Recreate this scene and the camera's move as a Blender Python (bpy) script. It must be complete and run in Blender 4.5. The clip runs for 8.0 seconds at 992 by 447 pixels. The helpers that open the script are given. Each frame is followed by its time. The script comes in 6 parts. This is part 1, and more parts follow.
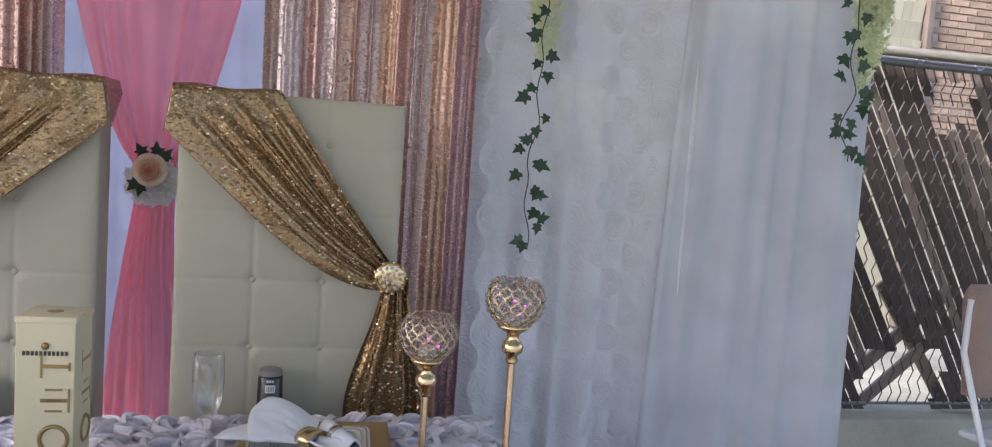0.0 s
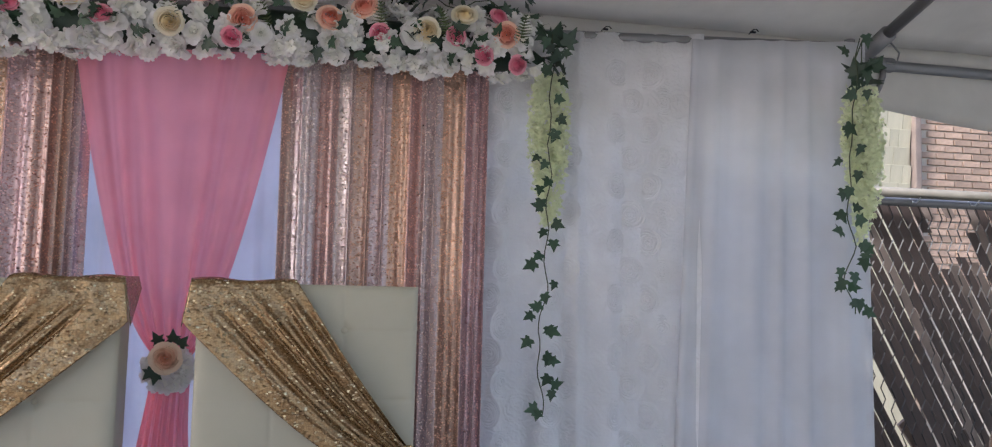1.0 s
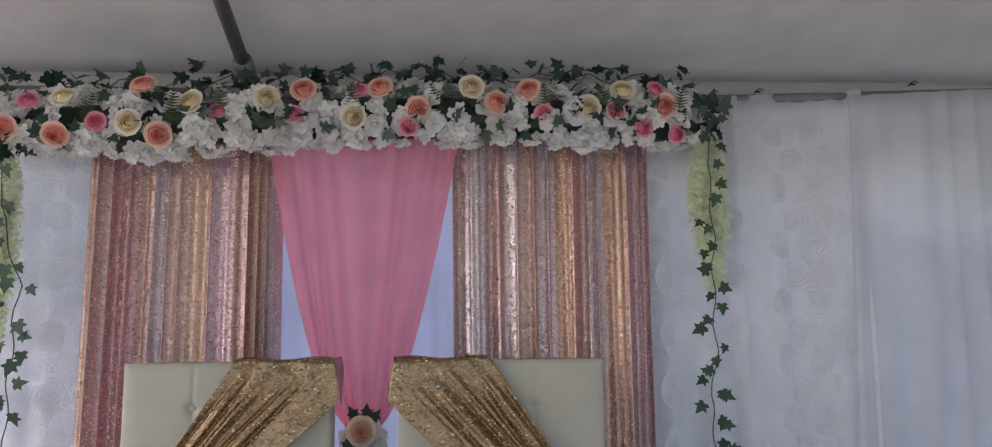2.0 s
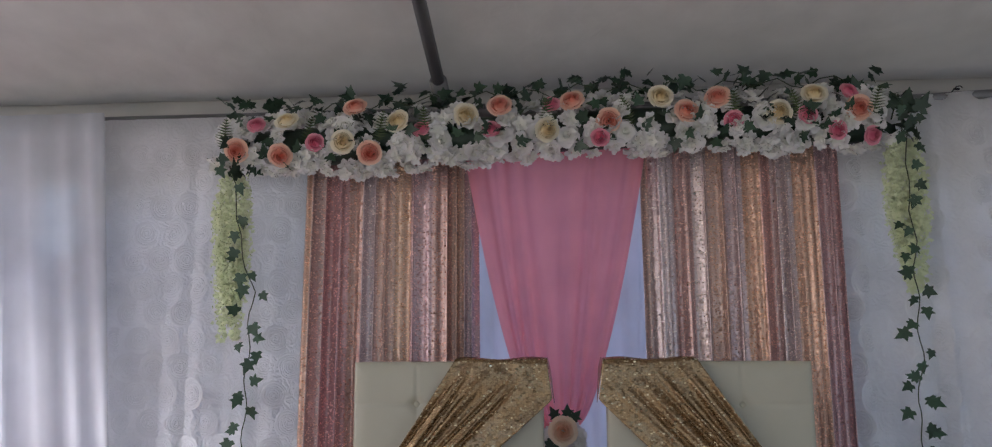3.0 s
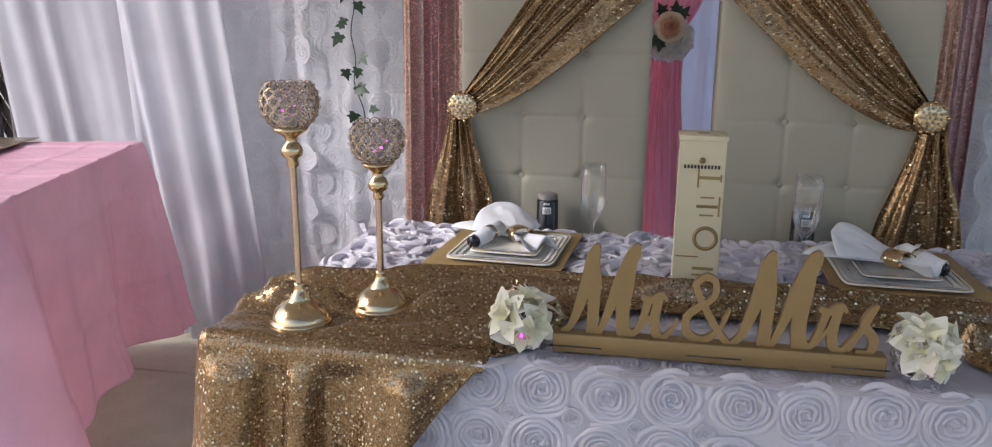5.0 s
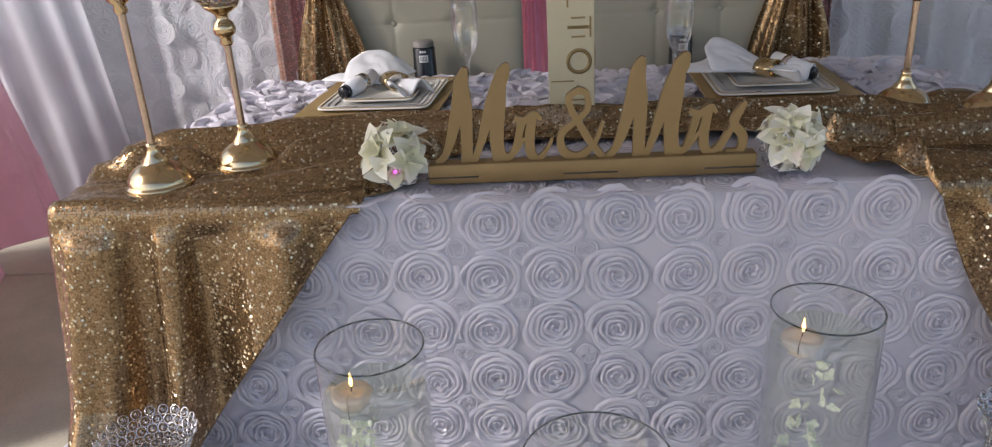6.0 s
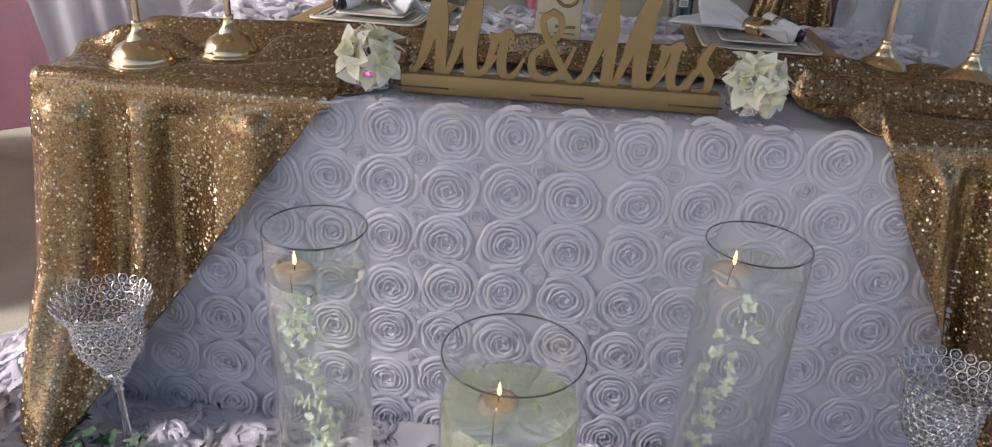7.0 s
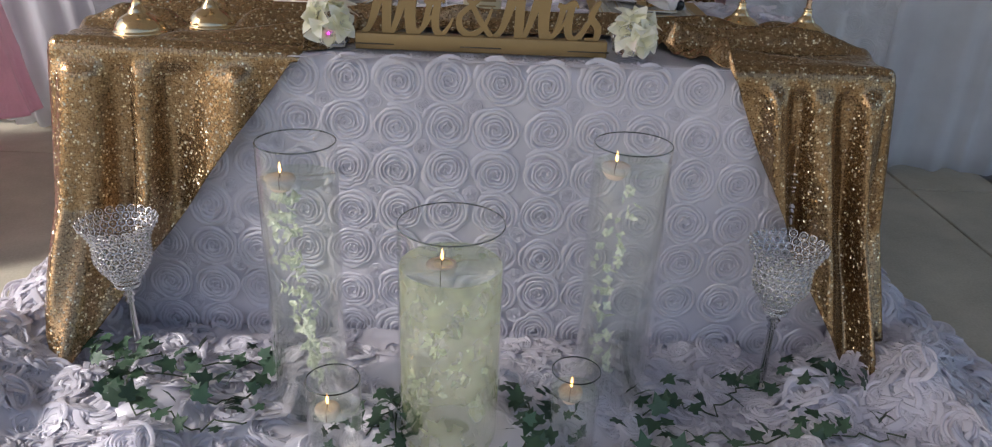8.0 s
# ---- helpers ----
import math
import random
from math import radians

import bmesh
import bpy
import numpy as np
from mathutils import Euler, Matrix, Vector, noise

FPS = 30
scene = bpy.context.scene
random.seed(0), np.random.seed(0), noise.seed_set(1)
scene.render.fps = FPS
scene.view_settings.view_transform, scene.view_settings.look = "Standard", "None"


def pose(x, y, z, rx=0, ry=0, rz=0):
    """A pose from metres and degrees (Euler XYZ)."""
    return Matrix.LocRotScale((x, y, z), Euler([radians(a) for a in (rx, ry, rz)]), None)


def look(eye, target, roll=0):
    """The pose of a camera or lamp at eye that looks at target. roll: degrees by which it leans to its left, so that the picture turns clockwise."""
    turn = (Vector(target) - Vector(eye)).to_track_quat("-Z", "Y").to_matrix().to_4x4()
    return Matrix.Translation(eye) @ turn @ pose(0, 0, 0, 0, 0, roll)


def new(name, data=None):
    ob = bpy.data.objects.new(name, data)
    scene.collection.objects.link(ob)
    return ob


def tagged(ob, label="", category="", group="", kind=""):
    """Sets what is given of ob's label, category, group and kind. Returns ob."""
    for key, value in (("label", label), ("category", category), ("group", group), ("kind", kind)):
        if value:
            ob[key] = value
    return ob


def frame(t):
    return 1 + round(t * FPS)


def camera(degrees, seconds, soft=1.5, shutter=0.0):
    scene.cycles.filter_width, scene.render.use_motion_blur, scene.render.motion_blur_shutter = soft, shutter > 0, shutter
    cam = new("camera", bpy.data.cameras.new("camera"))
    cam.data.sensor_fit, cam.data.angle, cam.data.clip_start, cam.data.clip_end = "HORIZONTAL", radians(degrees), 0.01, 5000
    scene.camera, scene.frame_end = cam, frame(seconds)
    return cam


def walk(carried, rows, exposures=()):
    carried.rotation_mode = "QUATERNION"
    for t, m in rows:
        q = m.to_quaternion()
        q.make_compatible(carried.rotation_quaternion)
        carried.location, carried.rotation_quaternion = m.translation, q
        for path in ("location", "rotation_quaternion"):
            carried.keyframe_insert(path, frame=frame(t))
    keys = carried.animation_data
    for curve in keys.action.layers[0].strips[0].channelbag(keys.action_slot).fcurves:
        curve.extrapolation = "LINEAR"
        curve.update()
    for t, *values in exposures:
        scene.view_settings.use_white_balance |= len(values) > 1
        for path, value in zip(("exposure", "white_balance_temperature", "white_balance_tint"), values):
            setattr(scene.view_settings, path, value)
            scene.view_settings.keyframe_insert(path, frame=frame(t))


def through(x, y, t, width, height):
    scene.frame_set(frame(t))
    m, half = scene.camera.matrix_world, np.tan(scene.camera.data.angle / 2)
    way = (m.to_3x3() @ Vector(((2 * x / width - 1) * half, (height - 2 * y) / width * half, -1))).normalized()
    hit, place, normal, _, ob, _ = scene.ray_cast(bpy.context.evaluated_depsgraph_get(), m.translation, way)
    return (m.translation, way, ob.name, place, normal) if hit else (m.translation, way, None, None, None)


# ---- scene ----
cam = camera(63.9, 8.0, soft=1.15)
PATH = [
    (0, (0.519, -1.142, 1.468), (0.941, 0.806, 1.304), 4.0),
    (0.5, (0.506, -1.152, 1.56), (0.933, 0.802, 1.52), 2.7),
    (1, (0.483, -1.172, 1.615), (0.881, 0.782, 1.767), 1.4),
    (1.5, (0.373, -1.212, 1.67), (0.687, 0.756, 1.848), -0.2),
    (2, (0.23, -1.242, 1.689), (0.377, 0.735, 1.955), -0.5),
    (2.2, (0.171, -1.265, 1.69), (0.25, 0.714, 1.97), -0.6),
    (3.3, (-0.065, -1.354, 1.606), (-0.259, 0.613, 1.915), -0.1),
    (3.5, (-0.079, -1.357, 1.57), (-0.279, 0.612, 1.854), -0.1),
    (3.8, (-0.097, -1.359, 1.512), (-0.381, 0.618, 1.617), 0.3),
    (4, (-0.102, -1.367, 1.48), (-0.45, 0.602, 1.464), 0.4),
    (4.5, (-0.097, -1.356, 1.395), (-0.478, 0.583, 1.088), 0.4),
    (5, (-0.092, -1.353, 1.348), (-0.449, 0.557, 0.87), 0.4),
    (5.2, (-0.088, -1.345, 1.332), (-0.421, 0.557, 0.811), 0.4),
    (6.3, (-0.026, -1.308, 1.228), (-0.103, 0.507, 0.391), -4.3),
    (6.5, (-0.023, -1.3, 1.223), (-0.088, 0.505, 0.365), -4.1),
    (6.6, (-0.012, -1.304, 1.226), (-0.08, 0.496, 0.357), -2.9),
    (6.8, (0.018, -1.337, 1.194), (-0.067, 0.475, 0.351), 0.0),
    (7, (0.059, -1.39, 1.181), (-0.081, 0.413, 0.327), 3.0),
    (7.5, (0.095, -1.611, 1.148), (-0.046, 0.189, 0.287), 2.5),
    (7.8, (0.109, -1.738, 1.151), (0.049, 0.053, 0.286), 2.2),
    (8, (0.116, -1.815, 1.152), (0.1, 0.012, 0.34), 2.2),
]
walk(cam, [(t, look(eye, target, roll)) for t, eye, target, roll in PATH],
     [(0.0, 1.15, 6000, 16), (2.0, 1.02, 5850, 16), (3.5, 0.52, 5950, 15), (4.0, 0.58, 5900, 14), (4.5, 0.60, 6050, 15), (5.0, 0.65, 6200, 15), (6.5, 0.56, 6400, 16), (7.0, 0.58, 6400, 15), (7.5, 0.51, 6400, 14), (8.0, 0.49, 6400, 13)])
# ---- world and light ----
world = bpy.data.worlds.new("world")
scene.world = world
world.use_nodes = True
wn = world.node_tree
sky = wn.nodes.new("ShaderNodeTexSky")
sky.sky_type, sky.sun_disc = "NISHITA", False
SUN_EL, SUN_AZ = 36.5, 249.0
sky.sun_elevation, sky.sun_rotation = radians(SUN_EL), radians(SUN_AZ)
sky.air_density, sky.dust_density = 1.0, 2.0
wn.links.new(sky.outputs[0], wn.nodes["Background"].inputs[0])
wn.nodes["Background"].inputs[1].default_value = 0.15
sun = new("sun", bpy.data.lights.new("sun", "SUN"))
sun.data.energy, sun.data.angle, sun.data.color = 2.7, radians(10), (1.0, 0.97, 0.91)
sun_way = Vector((math.sin(radians(SUN_AZ)) * math.cos(radians(SUN_EL)), math.cos(radians(SUN_AZ)) * math.cos(radians(SUN_EL)), math.sin(radians(SUN_EL))))
sun.matrix_world = look(sun_way * 20, (0, 0, 0))


# ---- materials ----
def nodes_of(name):
    m = bpy.data.materials.new(name)
    m.use_nodes = True
    t = m.node_tree
    return m, t, t.nodes["Principled BSDF"]


def node(t, kind, **values):
    n = t.nodes.new(kind)
    for key, value in values.items():
        n.inputs[key].default_value = value
    return n


def coords(t, scale=(1, 1, 1)):
    c = t.nodes.new("ShaderNodeTexCoord")
    mp = node(t, "ShaderNodeMapping", Scale=scale)
    t.links.new(c.outputs["Object"], mp.inputs["Vector"])
    return mp.outputs["Vector"]


def ramp(t, fac, stops):
    r = t.nodes.new("ShaderNodeValToRGB")
    e = r.color_ramp.elements
    while len(e) < len(stops):
        e.new(0.5)
    for el, (p, c) in zip(e, stops):
        el.position, el.color = p, (*c, 1)
    t.links.new(fac, r.inputs["Fac"])
    return r.outputs["Color"]


def mathn(t, op, a, b=None):
    n = t.nodes.new("ShaderNodeMath")
    n.operation = op
    for i, v in enumerate((a, b)):
        if v is None:
            continue
        if isinstance(v, (int, float)):
            n.inputs[i].default_value = v
        else:
            t.links.new(v, n.inputs[i])
    return n.outputs[0]


def shade(c, k):
    return tuple(min(1.0, v * k) for v in c)


def plain(name, colour, rough=0.5, metal=0.0, vary=0.12, scale=14.0, bump=0.0, bump_scale=200.0, stretch=(1, 1, 1), sheen=0.0, per_object=0.0, clear=0.0):
    """A surface with two scales of variation: broad stains and fine grain."""
    m, t, p = nodes_of(name)
    v = coords(t, stretch)
    broad = node(t, "ShaderNodeTexNoise", Scale=scale, Detail=5.0, Roughness=0.6)
    fine = node(t, "ShaderNodeTexNoise", Scale=bump_scale, Detail=2.0)
    t.links.new(v, broad.inputs["Vector"])
    t.links.new(v, fine.inputs["Vector"])
    both = mathn(t, "ADD", mathn(t, "MULTIPLY", broad.outputs["Fac"], 0.75), mathn(t, "MULTIPLY", fine.outputs["Fac"], 0.25))
    col = ramp(t, both, [(0.3, shade(colour, 1 - vary)), (0.7, shade(colour, 1 + vary))])
    if per_object:
        info = t.nodes.new("ShaderNodeObjectInfo")
        hsv = node(t, "ShaderNodeHueSaturation")
        t.links.new(mathn(t, "ADD", mathn(t, "MULTIPLY", info.outputs["Random"], per_object), 1 - per_object / 2), hsv.inputs["Value"])
        t.links.new(col, hsv.inputs["Color"])
        col = hsv.outputs["Color"]
    t.links.new(col, p.inputs["Base Color"])
    t.links.new(ramp(t, broad.outputs["Fac"], [(0.3, (rough * 0.85,) * 3), (0.7, (min(1, rough * 1.15),) * 3)]), p.inputs["Roughness"])
    p.inputs["Metallic"].default_value = metal
    p.inputs["Sheen Weight"].default_value = sheen
    p.inputs["Coat Weight"].default_value = clear
    if bump:
        b = node(t, "ShaderNodeBump", Strength=bump, Distance=0.002)
        t.links.new(fine.outputs["Fac"], b.inputs["Height"])
        t.links.new(b.outputs["Normal"], p.inputs["Normal"])
    return m


def cloth(name, colour, through=0.4, rough=0.6, sheer=0.0, weave=900.0, rosette=0.0, wrinkle=0.3, gloss=0.5):
    """Thin woven fabric: part of the light passes through it; sheer lets it be seen through."""
    m, t, p = nodes_of(name)
    v = coords(t)
    n1 = node(t, "ShaderNodeTexNoise", Scale=6.0, Detail=4.0)
    n2 = node(t, "ShaderNodeTexNoise", Scale=weave, Detail=1.0)
    wr = node(t, "ShaderNodeTexNoise", Scale=9.0, Detail=5.0, Distortion=0.6)
    for n in (n1, n2, wr):
        t.links.new(v, n.inputs["Vector"])
    col = ramp(t, n1.outputs["Fac"], [(0.3, shade(colour, 0.93)), (0.7, shade(colour, 1.05))])
    height = mathn(t, "ADD", mathn(t, "MULTIPLY", wr.outputs["Fac"], wrinkle), mathn(t, "MULTIPLY", n2.outputs["Fac"], 0.03))
    if rosette:
        flat = coords(t, (1, 0, 1))
        vor = node(t, "ShaderNodeTexVoronoi", Scale=1 / rosette, Randomness=0.25)
        wob = node(t, "ShaderNodeTexNoise", Scale=40.0, Detail=2.0)
        t.links.new(flat, vor.inputs["Vector"])
        t.links.new(flat, wob.inputs["Vector"])
        ring = mathn(t, "SINE", mathn(t, "ADD", mathn(t, "MULTIPLY", vor.outputs["Distance"], 42.0), mathn(t, "MULTIPLY", wob.outputs["Fac"], 15.0)))
        dome = mathn(t, "SUBTRACT", 0.6, vor.outputs["Distance"])
        height = mathn(t, "ADD", height, mathn(t, "MULTIPLY", mathn(t, "ADD", mathn(t, "MULTIPLY", ring, 0.3), dome), 1.0))
    b = node(t, "ShaderNodeBump", Strength=0.25 if rosette else 0.6, Distance=0.016 if rosette else 0.012)
    t.links.new(height, b.inputs["Height"])
    t.links.new(col, p.inputs["Base Color"])
    t.links.new(b.outputs["Normal"], p.inputs["Normal"])
    p.inputs["Roughness"].default_value = rough
    p.inputs["Specular IOR Level"].default_value = gloss
    p.inputs["Sheen Weight"].default_value = 0.15
    tr = t.nodes.new("ShaderNodeBsdfTranslucent")
    t.links.new(col, tr.inputs["Color"])
    t.links.new(b.outputs["Normal"], tr.inputs["Normal"])
    mix = node(t, "ShaderNodeMixShader", Fac=through)
    t.links.new(p.outputs[0], mix.inputs[1])
    t.links.new(tr.outputs[0], mix.inputs[2])
    last = mix
    if sheer:
        tp = t.nodes.new("ShaderNodeBsdfTransparent")
        last = node(t, "ShaderNodeMixShader", Fac=sheer)
        t.links.new(mix.outputs[0], last.inputs[1])
        t.links.new(tp.outputs[0], last.inputs[2])
    t.links.new(last.outputs[0], t.nodes["Material Output"].inputs["Surface"])
    return m


def sequins(name, stops, tilt=0.5, flick=1.0, per_metre=240.0, rough=0.22, metal=0.85, band=0.0, squash=(1, 1, 1), few=7.0):
    """Cloth sewn all over with small discs, each tilted its own way."""
    m, t, p = nodes_of(name)
    v = coords(t)
    vor = node(t, "ShaderNodeTexVoronoi", Scale=per_metre, Randomness=0.7)
    t.links.new(coords(t, squash), vor.inputs["Vector"])
    geo = t.nodes.new("ShaderNodeNewGeometry")
    sub = t.nodes.new("ShaderNodeVectorMath")
    sub.operation = "SUBTRACT"
    t.links.new(vor.outputs["Color"], sub.inputs[0])
    sub.inputs[1].default_value = (0.5, 0.5, 0.5)
    mul = t.nodes.new("ShaderNodeVectorMath")
    mul.operation = "SCALE"
    t.links.new(sub.outputs[0], mul.inputs[0])
    loose = t.nodes.new("ShaderNodeSeparateColor")
    t.links.new(vor.outputs["Color"], loose.inputs[0])
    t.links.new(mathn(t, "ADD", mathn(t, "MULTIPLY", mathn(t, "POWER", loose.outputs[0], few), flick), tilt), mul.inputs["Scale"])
    add = t.nodes.new("ShaderNodeVectorMath")
    add.operation = "ADD"
    t.links.new(mul.outputs[0], add.inputs[0])
    t.links.new(geo.outputs["Normal"], add.inputs[1])
    nrm = t.nodes.new("ShaderNodeVectorMath")
    nrm.operation = "NORMALIZE"
    t.links.new(add.outputs[0], nrm.inputs[0])
    t.links.new(nrm.outputs[0], p.inputs["Normal"])
    if band:
        # woven stripes of uneven width
        bn = t.nodes.new("ShaderNodeTexVoronoi")
        bn.voronoi_dimensions = "1D"
        bn.inputs["Scale"].default_value = band
        sx = t.nodes.new("ShaderNodeSeparateXYZ")
        t.links.new(v, sx.inputs[0])
        t.links.new(sx.outputs[0], bn.inputs["W"])
        sc = t.nodes.new("ShaderNodeSeparateColor")
        t.links.new(bn.outputs["Color"], sc.inputs[0])
        fac = sc.outputs[0]
    else:
        # the most tilted discs take the ramp's pale end, a glint painted as colour
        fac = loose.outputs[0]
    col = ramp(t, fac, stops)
    edge = ramp(t, vor.outputs["Distance"], [(0.35, (1, 1, 1)), (0.75, (0.8, 0.77, 0.76) if band else (0.55, 0.48, 0.42))])
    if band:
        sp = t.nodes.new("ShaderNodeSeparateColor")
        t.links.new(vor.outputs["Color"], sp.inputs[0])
        # sparkle painted into the colour: about one disc in six is brightened, up to 1.7
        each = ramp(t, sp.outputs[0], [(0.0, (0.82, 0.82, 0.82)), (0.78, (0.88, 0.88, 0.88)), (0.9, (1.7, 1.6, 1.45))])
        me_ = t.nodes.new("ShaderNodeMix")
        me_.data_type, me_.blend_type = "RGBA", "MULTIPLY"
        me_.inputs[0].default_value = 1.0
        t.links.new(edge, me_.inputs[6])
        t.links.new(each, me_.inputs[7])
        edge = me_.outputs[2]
    mc = t.nodes.new("ShaderNodeMix")
    mc.data_type, mc.blend_type = "RGBA", "MULTIPLY"
    mc.inputs[0].default_value = 1.0
    t.links.new(col, mc.inputs[6])
    t.links.new(edge, mc.inputs[7])
    t.links.new(mc.outputs[2], p.inputs["Base Color"])
    p.inputs["Roughness"].default_value = rough
    p.inputs["Metallic"].default_value = metal
    return m


def clear_glass(name, tint=(0.995, 0.997, 0.995), ior=1.45, rough=0.0, gloss=1.0, cloud=0.0, cloud_colour=(0.8, 0.85, 0.7), edge=2.4):
    """Thin clear glass: seen through, with gloss by Fresnel."""
    m, t, p = nodes_of(name)
    t.nodes.remove(p)
    tp = node(t, "ShaderNodeBsdfTransparent", Color=(*tint, 1))
    gl = node(t, "ShaderNodeBsdfGlossy", Color=(gloss, gloss, gloss, 1), Roughness=rough)
    lw = node(t, "ShaderNodeLayerWeight", Blend=0.5)
    bare = 0.4 * ((ior - 1) / (ior + 1)) ** 2
    rim = mathn(t, "POWER", lw.outputs["Facing"], edge)
    fac = mathn(t, "ADD", mathn(t, "MULTIPLY", rim, 0.8), bare)
    mix = t.nodes.new("ShaderNodeMixShader")
    t.links.new(fac, mix.inputs["Fac"])
    t.links.new(tp.outputs[0], mix.inputs[1])
    t.links.new(gl.outputs[0], mix.inputs[2])
    last = mix
    if cloud:
        bk = node(t, "ShaderNodeBsdfTranslucent", Color=(*cloud_colour, 1))
        ft = node(t, "ShaderNodeBsdfDiffuse", Color=(*cloud_colour, 1))
        df = node(t, "ShaderNodeMixShader", Fac=0.5)
        t.links.new(bk.outputs[0], df.inputs[1])
        t.links.new(ft.outputs[0], df.inputs[2])
        nzt = node(t, "ShaderNodeTexNoise", Scale=16.0, Detail=3.0)
        t.links.new(coords(t), nzt.inputs["Vector"])
        last = t.nodes.new("ShaderNodeMixShader")
        t.links.new(mathn(t, "MULTIPLY", nzt.outputs["Fac"], cloud * 2), last.inputs["Fac"])
        t.links.new(mix.outputs[0], last.inputs[1])
        t.links.new(df.outputs[0], last.inputs[2])
    t.links.new(last.outputs[0], t.nodes["Material Output"].inputs["Surface"])
    return m


def glow(name, colour, strength):
    m, t, p = nodes_of(name)
    p.inputs["Base Color"].default_value = (*colour, 1)
    p.inputs["Emission Color"].default_value = (*colour, 1)
    p.inputs["Emission Strength"].default_value = strength
    return m


def petals(name, heart, rim, reach):
    """Silk petals whose dye deepens towards the heart of the flower."""
    m, t, p = nodes_of(name)
    c = t.nodes.new("ShaderNodeTexCoord")
    ln = t.nodes.new("ShaderNodeVectorMath")
    ln.operation = "LENGTH"
    flat = node(t, "ShaderNodeMapping", Scale=(1, 1, 0.3))
    t.links.new(c.outputs["Object"], flat.inputs["Vector"])
    t.links.new(flat.outputs["Vector"], ln.inputs[0])
    nz = node(t, "ShaderNodeTexNoise", Scale=60.0, Detail=3.0)
    t.links.new(c.outputs["Object"], nz.inputs["Vector"])
    f = mathn(t, "ADD", mathn(t, "DIVIDE", ln.outputs["Value"], reach), mathn(t, "MULTIPLY", mathn(t, "SUBTRACT", nz.outputs["Fac"], 0.5), 0.3))
    col = ramp(t, f, [(0.25, heart), (0.85, rim)])
    t.links.new(col, p.inputs["Base Color"])
    p.inputs["Roughness"].default_value = 0.65
    p.inputs["Sheen Weight"].default_value = 0.2
    tr = t.nodes.new("ShaderNodeBsdfTranslucent")
    t.links.new(col, tr.inputs["Color"])
    mix = node(t, "ShaderNodeMixShader", Fac=0.3)
    t.links.new(p.outputs[0], mix.inputs[1])
    t.links.new(tr.outputs[0], mix.inputs[2])
    t.links.new(mix.outputs[0], t.nodes["Material Output"].inputs["Surface"])
    return m


M_CONCRETE = plain("concrete", (0.42, 0.39, 0.31), 0.85, vary=0.25, scale=3.0, bump=0.5, bump_scale=120)
M_EARTH = plain("earth", (0.30, 0.28, 0.24), 0.9, vary=0.3, scale=1.5, bump=0.4, bump_scale=60)
M_VINYL = cloth("tent_vinyl", (0.62, 0.60, 0.56), through=0.25, rough=0.5, weave=300, wrinkle=0.6)
M_STEEL = plain("galvanised_steel", (0.24, 0.24, 0.25), 0.5, 0.7, vary=0.15, scale=8)
M_SHEER = cloth("white_sheer", (0.84, 0.85, 0.89), through=0.58, rough=0.7, sheer=0.24, wrinkle=0.15)
M_ROSECLOTH = cloth("rosette_cloth", (0.90, 0.90, 0.92), through=0.55, rough=0.4, rosette=0.115, wrinkle=0.2)
M_PINK = cloth("pink_chiffon", (0.97, 0.40, 0.45), through=0.72, rough=0.7, sheer=0.05, wrinkle=0.12)
M_RIBBON = cloth("curtain_ribbon", (0.90, 0.90, 0.92), through=0.55, rough=0.25, wrinkle=0.1)
M_SATIN = cloth("white_satin", (0.775, 0.745, 0.805), through=0.34, rough=0.16, wrinkle=0.45, weave=1500, gloss=0.9)
M_PLASTIC_PINK = cloth("pink_plastic", (0.96, 0.68, 0.79), through=0.5, rough=0.14, wrinkle=1.6, gloss=1.0)
# stripe colours; the sparkle on top is painted per disc in sequins()
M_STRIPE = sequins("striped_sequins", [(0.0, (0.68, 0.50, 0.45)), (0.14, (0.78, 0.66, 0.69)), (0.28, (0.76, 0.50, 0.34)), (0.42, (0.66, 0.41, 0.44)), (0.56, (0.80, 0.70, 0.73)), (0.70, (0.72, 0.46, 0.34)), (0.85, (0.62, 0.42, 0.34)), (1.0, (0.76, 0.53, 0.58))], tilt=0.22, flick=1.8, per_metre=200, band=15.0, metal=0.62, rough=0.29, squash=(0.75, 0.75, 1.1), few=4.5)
# brown-gold discs; the last, pale stop is a painted glint on scattered discs
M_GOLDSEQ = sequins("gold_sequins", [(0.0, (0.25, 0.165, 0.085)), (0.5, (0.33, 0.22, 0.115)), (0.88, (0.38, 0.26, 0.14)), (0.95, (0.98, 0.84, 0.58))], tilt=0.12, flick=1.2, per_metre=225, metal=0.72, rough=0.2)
# same gold for the sashes, its pale top stop again painting sparkle dots
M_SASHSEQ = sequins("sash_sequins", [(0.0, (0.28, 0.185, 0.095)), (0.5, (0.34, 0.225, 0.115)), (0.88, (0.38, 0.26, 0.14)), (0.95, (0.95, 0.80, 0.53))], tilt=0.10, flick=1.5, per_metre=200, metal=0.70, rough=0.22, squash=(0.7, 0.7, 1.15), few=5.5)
M_LEATHER = plain("cream_leatherette", (0.40, 0.378, 0.295), 0.42, vary=0.05, scale=6, bump=0.15, bump_scale=500)
M_GOLD = plain("polished_gold", (0.70, 0.53, 0.31), 0.19, 1.0, vary=0.08)
M_ROSEGOLD = plain("rose_gold_pole", (0.62, 0.46, 0.34), 0.25, 1.0, vary=0.1)
M_CHAMPAGNE = plain("champagne_gold", (0.66, 0.54, 0.40), 0.2, 1.0, vary=0.1)
M_GOLDPAINT = plain("gold_paint", (0.29, 0.195, 0.085), 0.42, 0.45, vary=0.08, bump=0.1)
